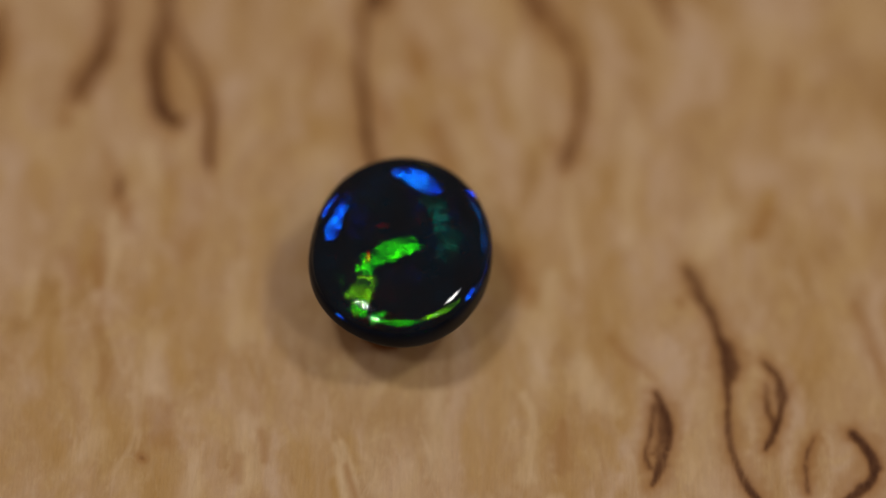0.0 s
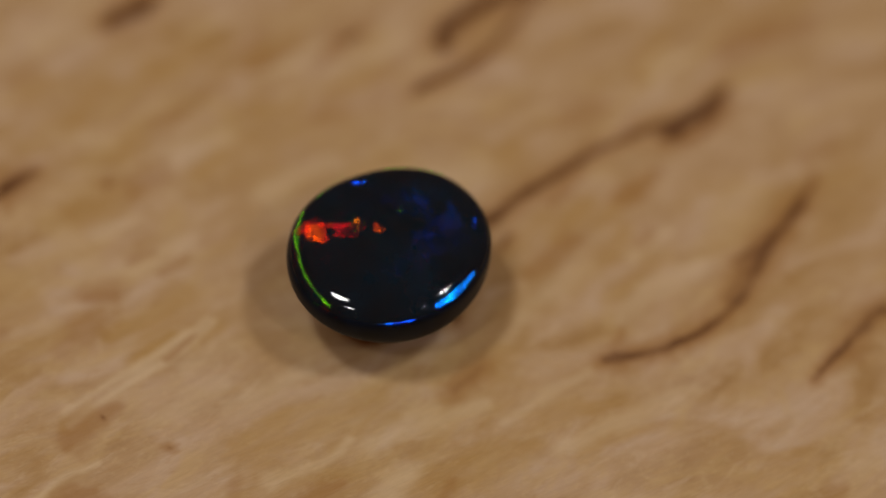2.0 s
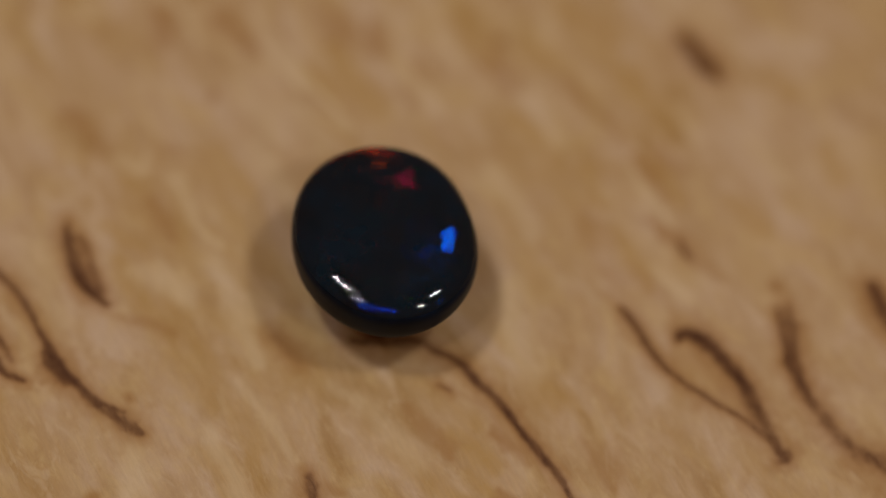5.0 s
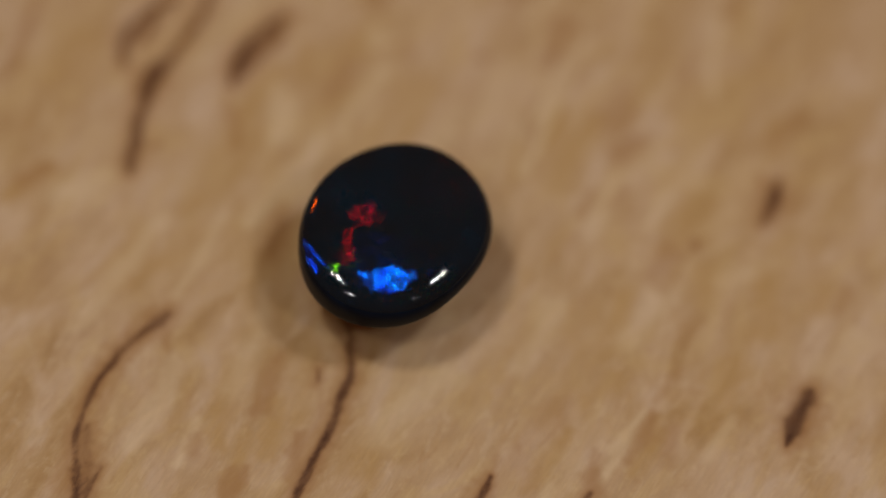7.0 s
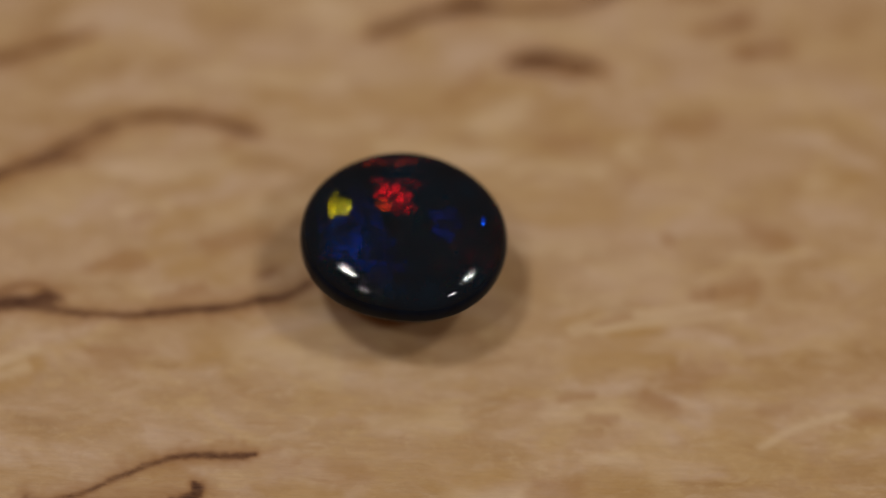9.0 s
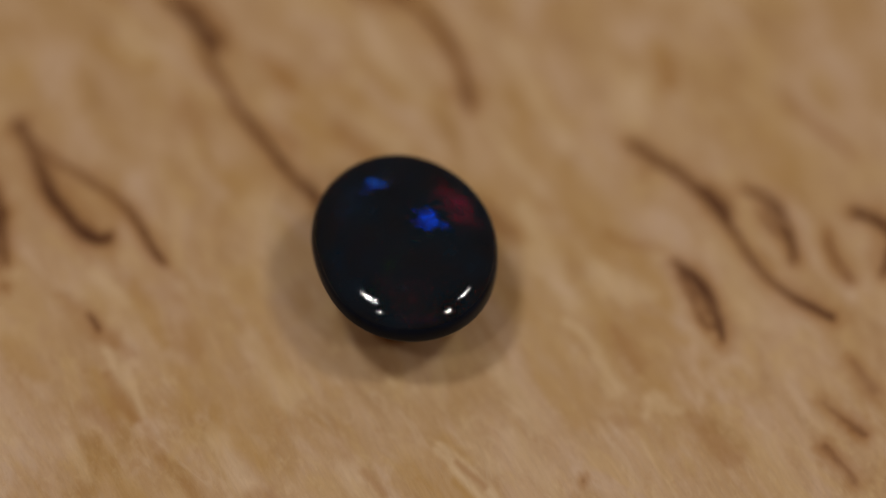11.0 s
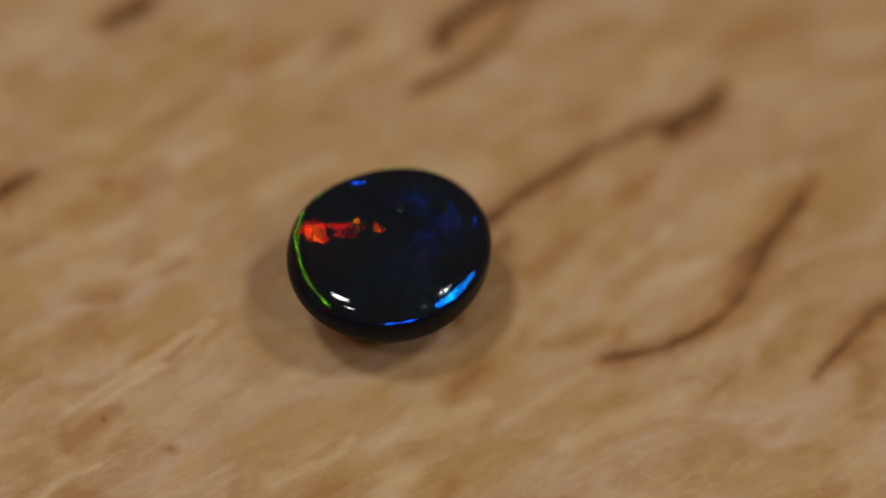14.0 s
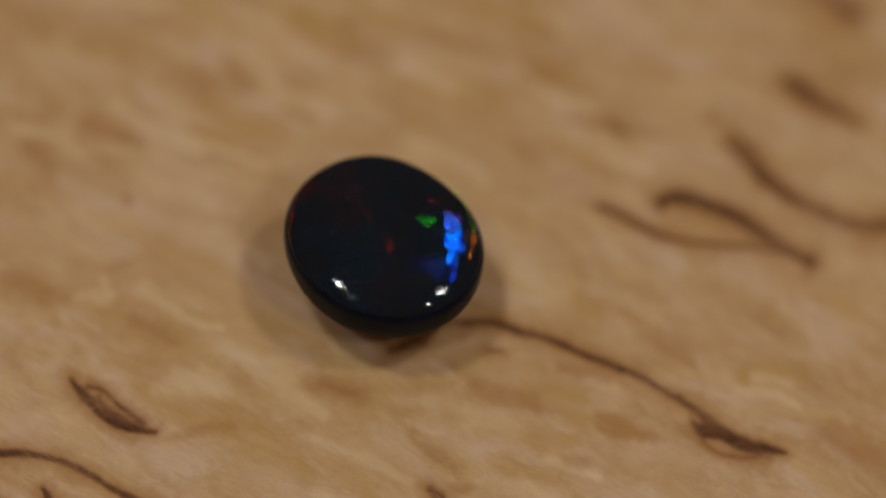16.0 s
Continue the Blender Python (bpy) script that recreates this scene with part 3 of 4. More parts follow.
ochre(0.60, (5.8, 10.6, 0.26), (5.2, 13.0, 0.29))
ochre(0.85, (-15.5, -0.8, 0.29), (-15.9, 0.8, 0.43), (-16.0, 2.4, 0.29))
cream(0.80, (-14.8, 0.4, 0.23), (-14.8, 2.4, 0.26), (-15.0, 4.0, 0.20))
stain(0.60, (-14.1, 2.6, 0.15), (-14.5, 4.1, 0.17))
ochre(0.80, (-25.0, -2.7, 0.35), (-24.9, -0.6, 0.41))
ochre(0.80, (-18.8, 4.0, 0.41), (-19.2, 5.9, 0.52))
ochre(0.70, (-3.7, 8.0, 0.46), (-4.4, 9.8, 0.46))
stain(0.70, (-0.3, 7.2, 0.15), (-1.1, 9.0, 0.26), (-1.5, 11.2, 0.26))
ochre(0.80, (-24.9, 3.4, 0.41), (-24.6, 5.1, 0.46))
cream(0.70, (-12.9, 5.5, 0.35), (-13.5, 7.7, 0.35))
ochre(0.70, (-12.6, -1.4, 0.46), (-11.7, 0.2, 0.41))
ochre(0.60, (1.7, 11.4, 0.35), (1.2, 12.9, 0.41))
stain(0.60, (3.8, 12.9, 0.26), (3.5, 13.5, 0.29))
cream(0.50, (4.1, 7.1, 0.64), (3.7, 9.6, 0.64))
cream(0.60, (-21.5, 1.0, 0.52), (-21.7, 3.6, 0.52))
stain(0.90, (-11.9, 9.2, 0.29), (-12.5, 9.2, 0.35))
ochre(0.60, (12.9, 4.7, 0.64), (12.3, 7.9, 0.58))
stain(0.60, (-11.3, -8.6, 0.41), (-11.2, -9.5, 0.41))
ochre(0.85, (-17.9, -8.2, 0.52), (-17.0, -10.0, 0.58), (-15.9, -11.3, 0.41))
ochre(0.70, (-14.1, -7.9, 0.52), (-14.0, -9.7, 0.52))
stain(0.75, (-15.3, 0.7, 0.26), (-15.3, -0.4, 0.29), (-15.2, -1.2, 0.17))
cream(0.90, (-14.5, 2.1, 0.23), (-14.7, 0.5, 0.23), (-14.9, -0.9, 0.20))
ochre(0.80, (0.8, 14.7, 0.29), (1.1, 13.3, 0.41), (1.4, 12.3, 0.23))
stain(0.70, (-1.3, 11.4, 0.23), (-1.0, 10.4, 0.26), (-0.7, 9.5, 0.15))
ochre(0.60, (2.4, 19.7, 0.41), (2.4, 17.8, 0.46))
stain(0.45, (-14.1, -5.9, 0.29), (-14.2, -7.0, 0.35))
stain(0.45, (-20.4, -11.4, 0.32), (-20.4, -12.6, 0.32))
ochre(0.70, (-19.6, -11.0, 0.41), (-19.4, -12.2, 0.41))
ochre(0.60, (-10.4, 2.4, 0.46), (-10.8, -0.4, 0.52))
stain(0.60, (-9.7, 7.4, 0.26), (-10.0, 6.5, 0.26))
stain(0.50, (-15.0, -1.7, 0.29), (-15.2, -3.8, 0.29))
cream(0.50, (-12.3, -3.9, 0.70), (-12.0, -7.5, 0.70))
cream(0.50, (-21.5, -7.8, 0.64), (-22.2, -10.5, 0.64))
cream(0.90, (-2.3, -9.3, 0.17), (-1.7, -10.6, 0.20), (-1.4, -12.5, 0.20), (-1.4, -15.2, 0.17))
ochre(0.80, (-1.9, -9.2, 0.23), (-1.4, -10.7, 0.26))
cream(0.95, (-8.7, -19.1, 0.17), (-7.9, -20.2, 0.20), (-7.2, -21.6, 0.23), (-6.5, -23.5, 0.17))
stain(0.60, (-6.6, -19.3, 0.29), (-6.4, -20.6, 0.29))
stain(0.95, (-6.7, -24.4, 0.35), (-6.6, -25.0, 0.41))
stain(0.35, (-6.3, -5.9, 0.29), (-6.6, -7.6, 0.38))
stain(0.35, (-5.5, -15.5, 0.41), (-5.2, -16.4, 0.41))
stain(0.60, (-7.4, -10.4, 0.17), (-7.6, -11.4, 0.20))
stain(0.60, (-11.4, -8.4, 0.35), (-11.4, -9.3, 0.41))
stain(0.70, (-4.3, 15.2, 0.17), (-4.5, 14.6, 0.20))
stain(0.40, (-4.5, 14.6, 0.15), (-4.5, 12.2, 0.17))
ochre(0.80, (-7.1, 20.5, 0.35), (-6.3, 18.8, 0.41))
cream(0.70, (-6.1, 20.5, 0.29), (-5.7, 18.8, 0.29))
ochre(0.60, (-13.0, -18.0, 0.35), (-12.1, -19.5, 0.41))
ochre(0.60, (-10.0, -21.3, 0.35), (-10.4, -22.4, 0.29))
ochre(0.50, (-6.9, 3.2, 0.52), (-7.4, -1.4, 0.58))
cream(0.50, (-4.0, 7.7, 0.70), (-5.0, 3.1, 0.70))
cream(0.95, (-2.6, -9.5, 0.17), (-2.0, -12.2, 0.20), (-1.5, -15.0, 0.20), (-0.9, -18.3, 0.17))
ochre(0.80, (-0.3, -17.3, 0.26), (-0.2, -18.6, 0.32))
stain(0.60, (3.2, -19.5, 0.20), (3.1, -20.8, 0.23))
cream(0.80, (2.4, -17.9, 0.15), (2.5, -20.0, 0.17), (2.8, -21.8, 0.15))
ochre(0.90, (7.3, -23.1, 0.29), (7.6, -24.6, 0.38))
cream(0.80, (7.0, -21.9, 0.17), (7.3, -23.4, 0.20))
ochre(0.80, (-12.0, 6.3, 0.23), (-12.2, 4.3, 0.38), (-12.0, 2.3, 0.23))
ochre(0.70, (-11.4, -2.3, 0.46), (-11.0, -4.5, 0.58), (-10.7, -6.0, 0.41))
stain(0.40, (-10.6, 1.9, 0.29), (-10.5, 1.1, 0.35))
ochre(0.60, (4.1, -8.1, 0.35), (4.6, -11.4, 0.35))
cream(0.50, (-8.2, 0.4, 0.58), (-7.8, -3.6, 0.58))
ochre(0.60, (-5.9, -2.2, 0.29), (-5.7, -4.2, 0.29))
ochre(0.60, (-3.9, -14.5, 0.35), (-4.0, -11.1, 0.35))
cream(0.50, (1.3, -10.7, 0.52), (1.7, -14.6, 0.52))
stain(0.50, (7.6, -12.8, 0.41), (6.5, -12.4, 0.35))


def smoothed(field):
    """The field averaged over its nearest neighbours, so that no line shows steps."""
    for axis in (0, 1):
        field = 0.5 * field + 0.25 * (np.roll(field, 1, axis) + np.roll(field, -1, axis))
    return field


figure, stained, golden, pale = (smoothed(f) for f in (figure, stained, golden, pale))


def build_board():
    n = COUNT
    z = 0.02 * lumps(6, 13) - 0.03 * figure - 0.01 * stained
    top = np.stack([GX, GY, z], -1).reshape(-1, 3)
    ring = np.concatenate([np.arange(n), np.arange(1, n) * n + n - 1, (n - 1) * n + np.arange(n - 2, -1, -1), np.arange(n - 2, 0, -1) * n])
    rim = top[ring]
    out = np.sign(rim[:, :2]) * (np.abs(rim[:, :2]) > HALF - 0.001)
    rows = [top]
    for grow, depth in ((0.35, -0.15), (0.5, -0.5), (0.5, -THICK + 0.5), (0.1, -THICK)):
        rows.append(np.column_stack([rim[:, :2] + out * grow, np.full(len(rim), depth)]))
    verts = np.vstack(rows) * MM
    i = np.arange(n * n).reshape(n, n)
    quads = [np.stack([i[:-1, :-1], i[:-1, 1:], i[1:, 1:], i[1:, :-1]], -1).reshape(-1, 4)]
    k, base, prev = len(ring), n * n, ring
    for _ in range(4):
        cur = base + np.arange(k)
        quads.append(np.stack([prev, cur, np.roll(cur, -1), np.roll(prev, -1)], -1))
        prev, base = cur, base + k
    quads = np.vstack(quads)
    me = bpy.data.meshes.new("wooden_board")
    me.from_pydata(verts.tolist(), [], quads.tolist() + [prev[::-1].tolist()])
    for name, field in (("figure", figure), ("stain", stained), ("ochre", golden), ("cream", pale)):
        values = np.zeros(len(verts), dtype=np.float32)
        values[:n * n] = field.reshape(-1)
        me.attributes.new(name, "FLOAT", "POINT").data.foreach_set("value", values)
    me.polygons.foreach_set("use_smooth", [True] * (len(me.polygons) - 1) + [False])
    me.materials.append(BIRCH)
    return tagged(new("wooden_board", me), "honey-coloured curly birch board with dark brown figure, slowly turning", "wooden board")


board = build_board()

# ---- the opal ----
LONG, SHORT, AXIS = 5.34, 4.77, radians(96)
# how the girdle departs from an oval, wave by wave, in millimetres
WAVES = ((0, -0.062, 0.0), (1, -0.055, 0.007), (2, -0.039, 0.127), (3, 0.008, -0.053), (4, -0.012, 0.009))
# slope of the polished top from the middle to the girdle, in degrees
SLOPES = ((0.0, 0), (0.5, 4), (0.7, 8), (0.8, 13), (0.86, 19), (0.91, 31), (0.95, 47), (0.98, 66), (1.0, 84))
HEIGHT = 6.0
HIGH_SIDE = radians(22)


def slope_at(r):
    for (a, s), (b, e) in zip(SLOPES, SLOPES[1:]):
        if r <= b:
            return s + (e - s) * (r - a) / (b - a)
    return SLOPES[-1][1]


DROP = [0.0]
for i in range(400):
    DROP.append(DROP[-1] + math.tan(radians(min(slope_at((i + 0.5) / 400), 82))) / 400 * 5.1)


def outline(a):
    """Radius of the girdle in the direction a, in millimetres: an oval, a little uneven."""
    b = a - AXIS
    r = 1.0 / math.sqrt((math.cos(b) / LONG) ** 2 + (math.sin(b) / SHORT) ** 2)
    return r * (1 + 0.006 * math.sin(3 * a + 0.8) + 0.004 * math.sin(5 * a + 2.0)) + sum(c * math.cos(k * a) + s * math.sin(k * a) for k, c, s in WAVES)


def crown(x, y):
    """Height of the polished top over the point (x, y) of the stone, in millimetres."""
    r = min(math.hypot(x, y) / outline(math.atan2(y, x)), 1.0)
    k = r * 400
    i = min(int(k), 399)
    lean = 0.03 * (x * math.cos(HIGH_SIDE) + y * math.sin(HIGH_SIDE))
    return HEIGHT + lean - (DROP[i] + (DROP[i + 1] - DROP[i]) * (k - i))


AROUND = 160
# the polish ends at the brim; a side wall of uneven height runs down to h = 1, then the undercut to the seat at h = 2.4
BRIM = 0.968
UNDERCUT = ((1.0, 0.10), (1.003, 0.45), (1.0, 0.72), (0.993, 0.88), (0.98, 1.0), (0.94, 1.18), (0.86, 1.45), (0.74, 1.78), (0.62, 2.10), (0.55, 2.32), (0.53, 2.4))


def ring_of(bm, r, h=None):
    ring = []
    for k in range(AROUND):
        a = 2 * math.pi * k / AROUND
        q = outline(a)
        x, y = q * math.cos(a), q * math.sin(a)
        if h is None:
            z = crown(r * x, r * y)
        else:
            edge = crown(x, y)
            girdle = edge - 1.0 - 0.6 * math.cos(a - HIGH_SIDE)
            z = edge + (girdle - edge) * h if h <= 1 else girdle * (2.4 - h) / 1.4
        ring.append(bm.verts.new((r * x * MM, r * y * MM, z * MM)))
    return ring


def skin(bm, rings):
    for a, b in zip(rings, rings[1:]):
        for k in range(AROUND):
            j = (k + 1) % AROUND
            bm.faces.new((a[k], b[k], b[j], a[j]))


def build_opal():
    ob = tagged(new("opal"), "polished oval black opal cabochon with flashing colours on the board", "gemstone")
    bm = bmesh.new()
    radii = [BRIM * (1.0 - (1.0 - i / 44) ** 1.6) for i in range(1, 45)]
    rings = [ring_of(bm, r) for r in radii]
    peak = bm.verts.new((0, 0, HEIGHT * MM))
    for k in range(AROUND):
        bm.faces.new((peak, rings[0][k], rings[0][(k + 1) % AROUND]))
    skin(bm, rings)
    top = tagged(mesh_object("crown", bm, OPAL, ob), "glossy domed black top")
    bm = bmesh.new()
    rings = [ring_of(bm, r) for r in (BRIM, 0.976, 0.984, 0.991, 0.996)] + [ring_of(bm, r, h) for r, h in UNDERCUT]
    skin(bm, rings)
    bm.faces.new(rings[-1][::-1])
    tagged(mesh_object("back", bm, POTCH, ob), "satin dark side and undercut back")
    return ob, top


opal, crown_top = build_opal()
rand = random.Random(11)


def fleck(hue, lamp, seconds, place, length, width, lean):
    """A patch of colour in the stone whose lattice mirrors a lamp to the front when the board has turned for that many seconds."""
    way = Matrix.Rotation(radians(-turn(seconds)), 3, "Z") @ lamp
    c, s = math.cos(radians(lean)), math.sin(radians(lean))
    length, width = length * 1.18, width * 1.18
    layer = 0.010 + 0.001 * len(crown_top.children)
    phase = [rand.uniform(0, 6.28) for _ in range(3)]
    around, bm = 22, bmesh.new()
    depth = bm.verts.layers.float.new("depth")
    lattice = bm.verts.layers.float_vector.new("lattice")
    def put(x, y, d):
        q = math.hypot(x, y) / outline(math.atan2(y, x))
        if q > 0.985:
            x, y = x * 0.985 / q, y * 0.985 / q
        v = bm.verts.new((x * MM, y * MM, (crown(x, y) + layer) * MM))
        v[depth], v[lattice] = d, way
        return v
    centre = put(*place, 1.0)
    rings = []
    for ring in range(1, 6):
        f = ring / 5
        verts = []
        for k in range(around):
            a = 2 * math.pi * k / around
            e = 1 + 0.16 * math.sin(2 * a + phase[0]) + 0.13 * math.sin(3 * a + phase[1]) + 0.10 * math.sin(5 * a + phase[2])
            u, w = f * e * length * math.cos(a), f * e * width * math.sin(a)
            verts.append(put(place[0] + u * c - w * s, place[1] + u * s + w * c, 1 - f))
        rings.append(verts)
    for k in range(around):
        bm.faces.new((centre, rings[0][k], rings[0][(k + 1) % around]))
    for a, b in zip(rings, rings[1:]):
        for k in range(around):
            j = (k + 1) % around
            bm.faces.new((a[k], b[k], b[j], a[j]))
    ob = mesh_object("colour_fleck", bm, HUES[hue], crown_top)
    return tagged(ob, hue + " flash of colour")


def rim_flash(hue, lamp, seconds, start, end, width):
    """A thin arc of colour along the stone's shoulder from one (degrees, radius) to another."""
    way = Matrix.Rotation(radians(-turn(seconds)), 3, "Z") @ lamp
    layer = 0.010 + 0.001 * len(crown_top.children)
    phase = rand.uniform(0, 6.28)
    bm = bmesh.new()
    depth = bm.verts.layers.float.new("depth")
    lattice = bm.verts.layers.float_vector.new("lattice")
    rows = []
    for i in range(25):
        s = i / 24
        a = radians(start[0] + (end[0] - start[0]) * s)
        r = start[1] + (end[1] - start[1]) * s
        taper = (1 - abs(2 * s - 1) ** 6) * (0.85 + 0.15 * math.sin(9 * s + phase)) + 0.02
        row = []
        for j in range(-2, 3):
            q = min(r + j / 2 * width * taper, outline(a) * 0.985)
            x, y = q * math.cos(a), q * math.sin(a)
            v = bm.verts.new((x * MM, y * MM, (crown(x, y) + layer) * MM))
            v[depth], v[lattice] = (1 - abs(j) / 2) * min(1.0, 3 * taper), way
            row.append(v)
        rows.append(row)
    for a, b in zip(rows, rows[1:]):
        for j in range(4):
            bm.faces.new((a[j], a[j + 1], b[j + 1], b[j]))
    bmesh.ops.recalc_face_normals(bm, faces=bm.faces)
    if sum(f.normal.z for f in bm.faces) < 0:
        bmesh.ops.reverse_faces(bm, faces=bm.faces)
    return tagged(mesh_object("colour_fleck", bm, HUES[hue], crown_top), "thin " + hue + " flash along the shoulder")


fleck("blue", L, 0.0, (0.73, 3.43), 1.44, 0.76, -20)
fleck("blue", L, 0.0, (-3.32, 0.97), 0.47, 1.59, -22)
fleck("green", R, 0.0, (-0.45, -0.86), 1.68, 0.84, 26)
fleck("green", R, 0.0, (-1.56, -1.51), 0.66, 0.68, 3)
fleck("lime", R, 0.0, (-1.91, -3.15), 0.78, 1.20, -8)
fleck("green", R, 0.0, (-1.05, -4.40), 0.48, 0.38, 3)
fleck("green", R, 0.0, (-1.93, -3.93), 0.69, 0.41, -20)
fleck("orange", R, 0.0, (-1.66, -1.25), 0.21, 0.41, 3)
fleck("indigo", L, 0.0, (4.34, -1.19), 0.11, 0.65, 3)
fleck("orange", R, 0.7, (-0.59, -3.22), 1.35, 0.92, -20)
fleck("blue", L, 0.0, (-2.98, -4.24), 0.59, 0.12, -36)
fleck("blue", L, 0.0, (3.53, -2.86), 0.10, 0.38, -31)
fleck("green", R, 0.0, (1.24, -5.30), 1.00, 0.09, 16)
fleck("indigo", L, 0.0, (-2.10, 0.77), 1.29, 1.16, 3)
fleck("blue", L, 0.0, (3.44, 2.91), 0.21, 0.39, 37)
fleck("indigo", L, 0.5, (1.53, 2.21), 1.73, 1.82, 18)
fleck("indigo", L, 1.0, (-3.55, 1.25), 1.01, 0.84, 33)
fleck("blue", R, 1.0, (1.35, -5.32), 1.13, 0.11, 33)
fleck("blue", L, 1.0, (4.10, 1.88), 0.10, 0.82, 22)
fleck("lime", L, 1.0, (-3.67, -2.99), 0.10, 0.49, 33)
fleck("lime", R, 1.5, (2.64, -4.53), 0.84, 0.10, 42)
fleck("indigo", L, 1.5, (-2.49, 0.16), 1.58, 1.49, 48)
fleck("blue", L, 1.5, (0.79, 4.84), 0.14, 0.34, 48)
fleck("indigo", L, 2.0, (0.96, 2.45), 1.58, 2.13, 63)
fleck("indigo", L, 2.5, (1.87, 0.05), 1.71, 0.97, 78)
fleck("red", R, 2.5, (2.79, -4.23), 0.74, 0.12, 34)
fleck("indigo", L, 3.5, (0.56, 2.94), 1.29, 0.98, 108)
fleck("lime", L, 3.5, (1.05, -4.85), 0.09, 0.66, 102)
fleck("ember", R, 0.5, (-0.45, -3.45), 1.42, 1.23, -26)
fleck("orange", R, 0.5, (-0.25, -3.62), 1.25, 1.16, -21)
fleck("rust", R, 0.5, (0.44, -1.55), 1.14, 1.30, 18)
fleck("indigo", L, 0.5, (-3.16, 1.73), 1.06, 0.81, 52)
fleck("teal", L, 0.5, (3.22, 0.39), 0.43, 0.66, 18)
fleck("teal", L, 0.5, (-2.79, -2.67), 0.40, 0.73, 18)
fleck("green", L, 0.5, (-2.86, -2.63), 0.14, 0.23, 18)
fleck("blue", L, 0.5, (1.02, -5.30), 1.41, 0.13, 18)
fleck("magenta", R, 0.5, (4.04, -1.64), 0.14, 0.49, 18)
fleck("green", L, 1.0, (-1.60, 1.85), 0.66, 0.55, 50)
fleck("green", L, 1.0, (-1.45, 0.23), 0.82, 0.68, 61)
fleck("garnet", R, 1.0, (0.11, -2.86), 1.61, 1.73, -0)
fleck("royal", L, 1.0, (2.91, 0.71), 1.15, 1.79, 39)
fleck("blue", L, 1.0, (3.24, 0.61), 0.52, 0.98, 39)
fleck("indigo", L, 1.0, (2.45, -0.17), 1.57, 2.11, 33)
fleck("teal", L, 1.0, (-2.25, 2.18), 0.72, 0.37, 33)
fleck("blue", R, 1.0, (-0.60, -5.52), 0.73, 0.14, 66)
fleck("green", L, 1.0, (-0.56, 4.38), 0.58, 0.17, 16)
fleck("blue", L, 1.5, (-1.61, 1.90), 1.10, 0.79, 65)
fleck("sky", L, 1.5, (-1.14, 0.68), 0.75, 0.50, 48)
fleck("green", L, 1.5, (-3.18, -2.20), 0.40, 0.74, 37)
fleck("garnet", R, 1.5, (-0.19, -3.68), 1.25, 1.41, 15)
fleck("garnet", R, 1.5, (0.44, -1.75), 1.07, 1.14, 48)
fleck("blue", R, 1.5, (4.62, -0.01), 1.36, 0.18, 86)
fleck("indigo", R, 1.5, (-1.28, -5.14), 0.14, 0.89, 37)
fleck("green", L, 1.5, (-3.59, 2.27), 0.58, 0.17, 54)
fleck("orange", L, 1.5, (-4.11, -0.59), 0.39, 0.15, 82)
fleck("indigo", L, 2.0, (-1.28, 1.69), 1.88, 1.00, 63)
fleck("sky", L, 2.5, (0.61, 0.77), 1.07, 0.72, 72)
fleck("azure", L, 2.5, (1.42, 0.29), 1.57, 0.81, 72)
fleck("sky", L, 2.5, (0.71, 3.34), 0.84, 1.50, 90)
fleck("magenta", R, 2.5, (-2.43, -1.99), 0.89, 0.56, 67)
fleck("flame", R, 2.5, (-1.69, -4.14), 0.50, 1.01, 55)
fleck("orange", R, 2.5, (-1.48, -3.46), 0.57, 0.59, 78)
fleck("ember", R, 2.5, (-0.66, -1.14), 1.22, 0.74, 67)
fleck("indigo", L, 3.0, (0.61, 3.46), 0.86, 0.98, 93)
fleck("garnet", R, 3.5, (-1.30, -0.02), 1.30, 0.66, 97)
fleck("red", R, 3.5, (-1.64, 1.62), 0.65, 0.55, 131)
fleck("red", R, 3.5, (-1.38, 0.41), 0.86, 0.50, 108)
fleck("crimson", R, 3.5, (-2.37, -3.16), 0.97, 0.66, 125)
fleck("azure", L, 3.5, (-1.92, 3.10), 0.72, 1.48, 114)
fleck("indigo", L, 3.5, (0.29, 3.76), 1.05, 0.94, 141)
fleck("blue", L, 3.5, (0.44, 4.34), 0.26, 0.41, 108)
fleck("blue", L, 4.0, (-1.51, 3.18), 0.66, 1.79, 129)
fleck("red", R, 4.0, (-2.79, 1.21), 0.43, 0.23, 106)
fleck("green", L, 4.0, (-1.60, 1.50), 0.73, 0.39, 100)
fleck("green", L, 6.5, (1.04, -0.92), 0.20, 0.74, -162)
fleck("ember", R, 6.5, (1.87, 0.94), 0.44, 0.48, 175)
fleck("flame", L, 6.5, (0.62, 0.66), 0.72, 0.30, -130)
fleck("lime", L_LOW, 6.5, (0.73, 3.13), 0.87, 0.76, 176)
fleck("blue", R, 6.5, (-1.40, 2.98), 1.61, 0.67, -151)
fleck("blue", R, 6.5, (-0.39, 4.31), 1.42, 0.14, -171)
fleck("garnet", L, 7.0, (1.01, 0.72), 1.09, 0.49, -136)
fleck("garnet", L_LOW, 7.0, (0.96, 3.08), 0.70, 0.72, -125)
fleck("lime", L, 7.0, (1.12, 4.04), 0.52, 0.32, -175)
fleck("blue", R, 7.0, (-1.59, 3.00), 1.78, 0.74, -147)
fleck("blue", R, 7.0, (2.20, 4.31), 0.15, 0.71, -119)
fleck("orange", L, 7.0, (3.93, 1.28), 0.10, 0.68, -164)
fleck("green", L, 7.5, (1.73, 2.85), 0.14, 0.73, -132)
fleck("blue", L, 7.5, (2.26, 4.11), 0.11, 0.81, -132)
fleck("lime", L, 7.5, (0.92, 4.28), 0.12, 0.56, -110)
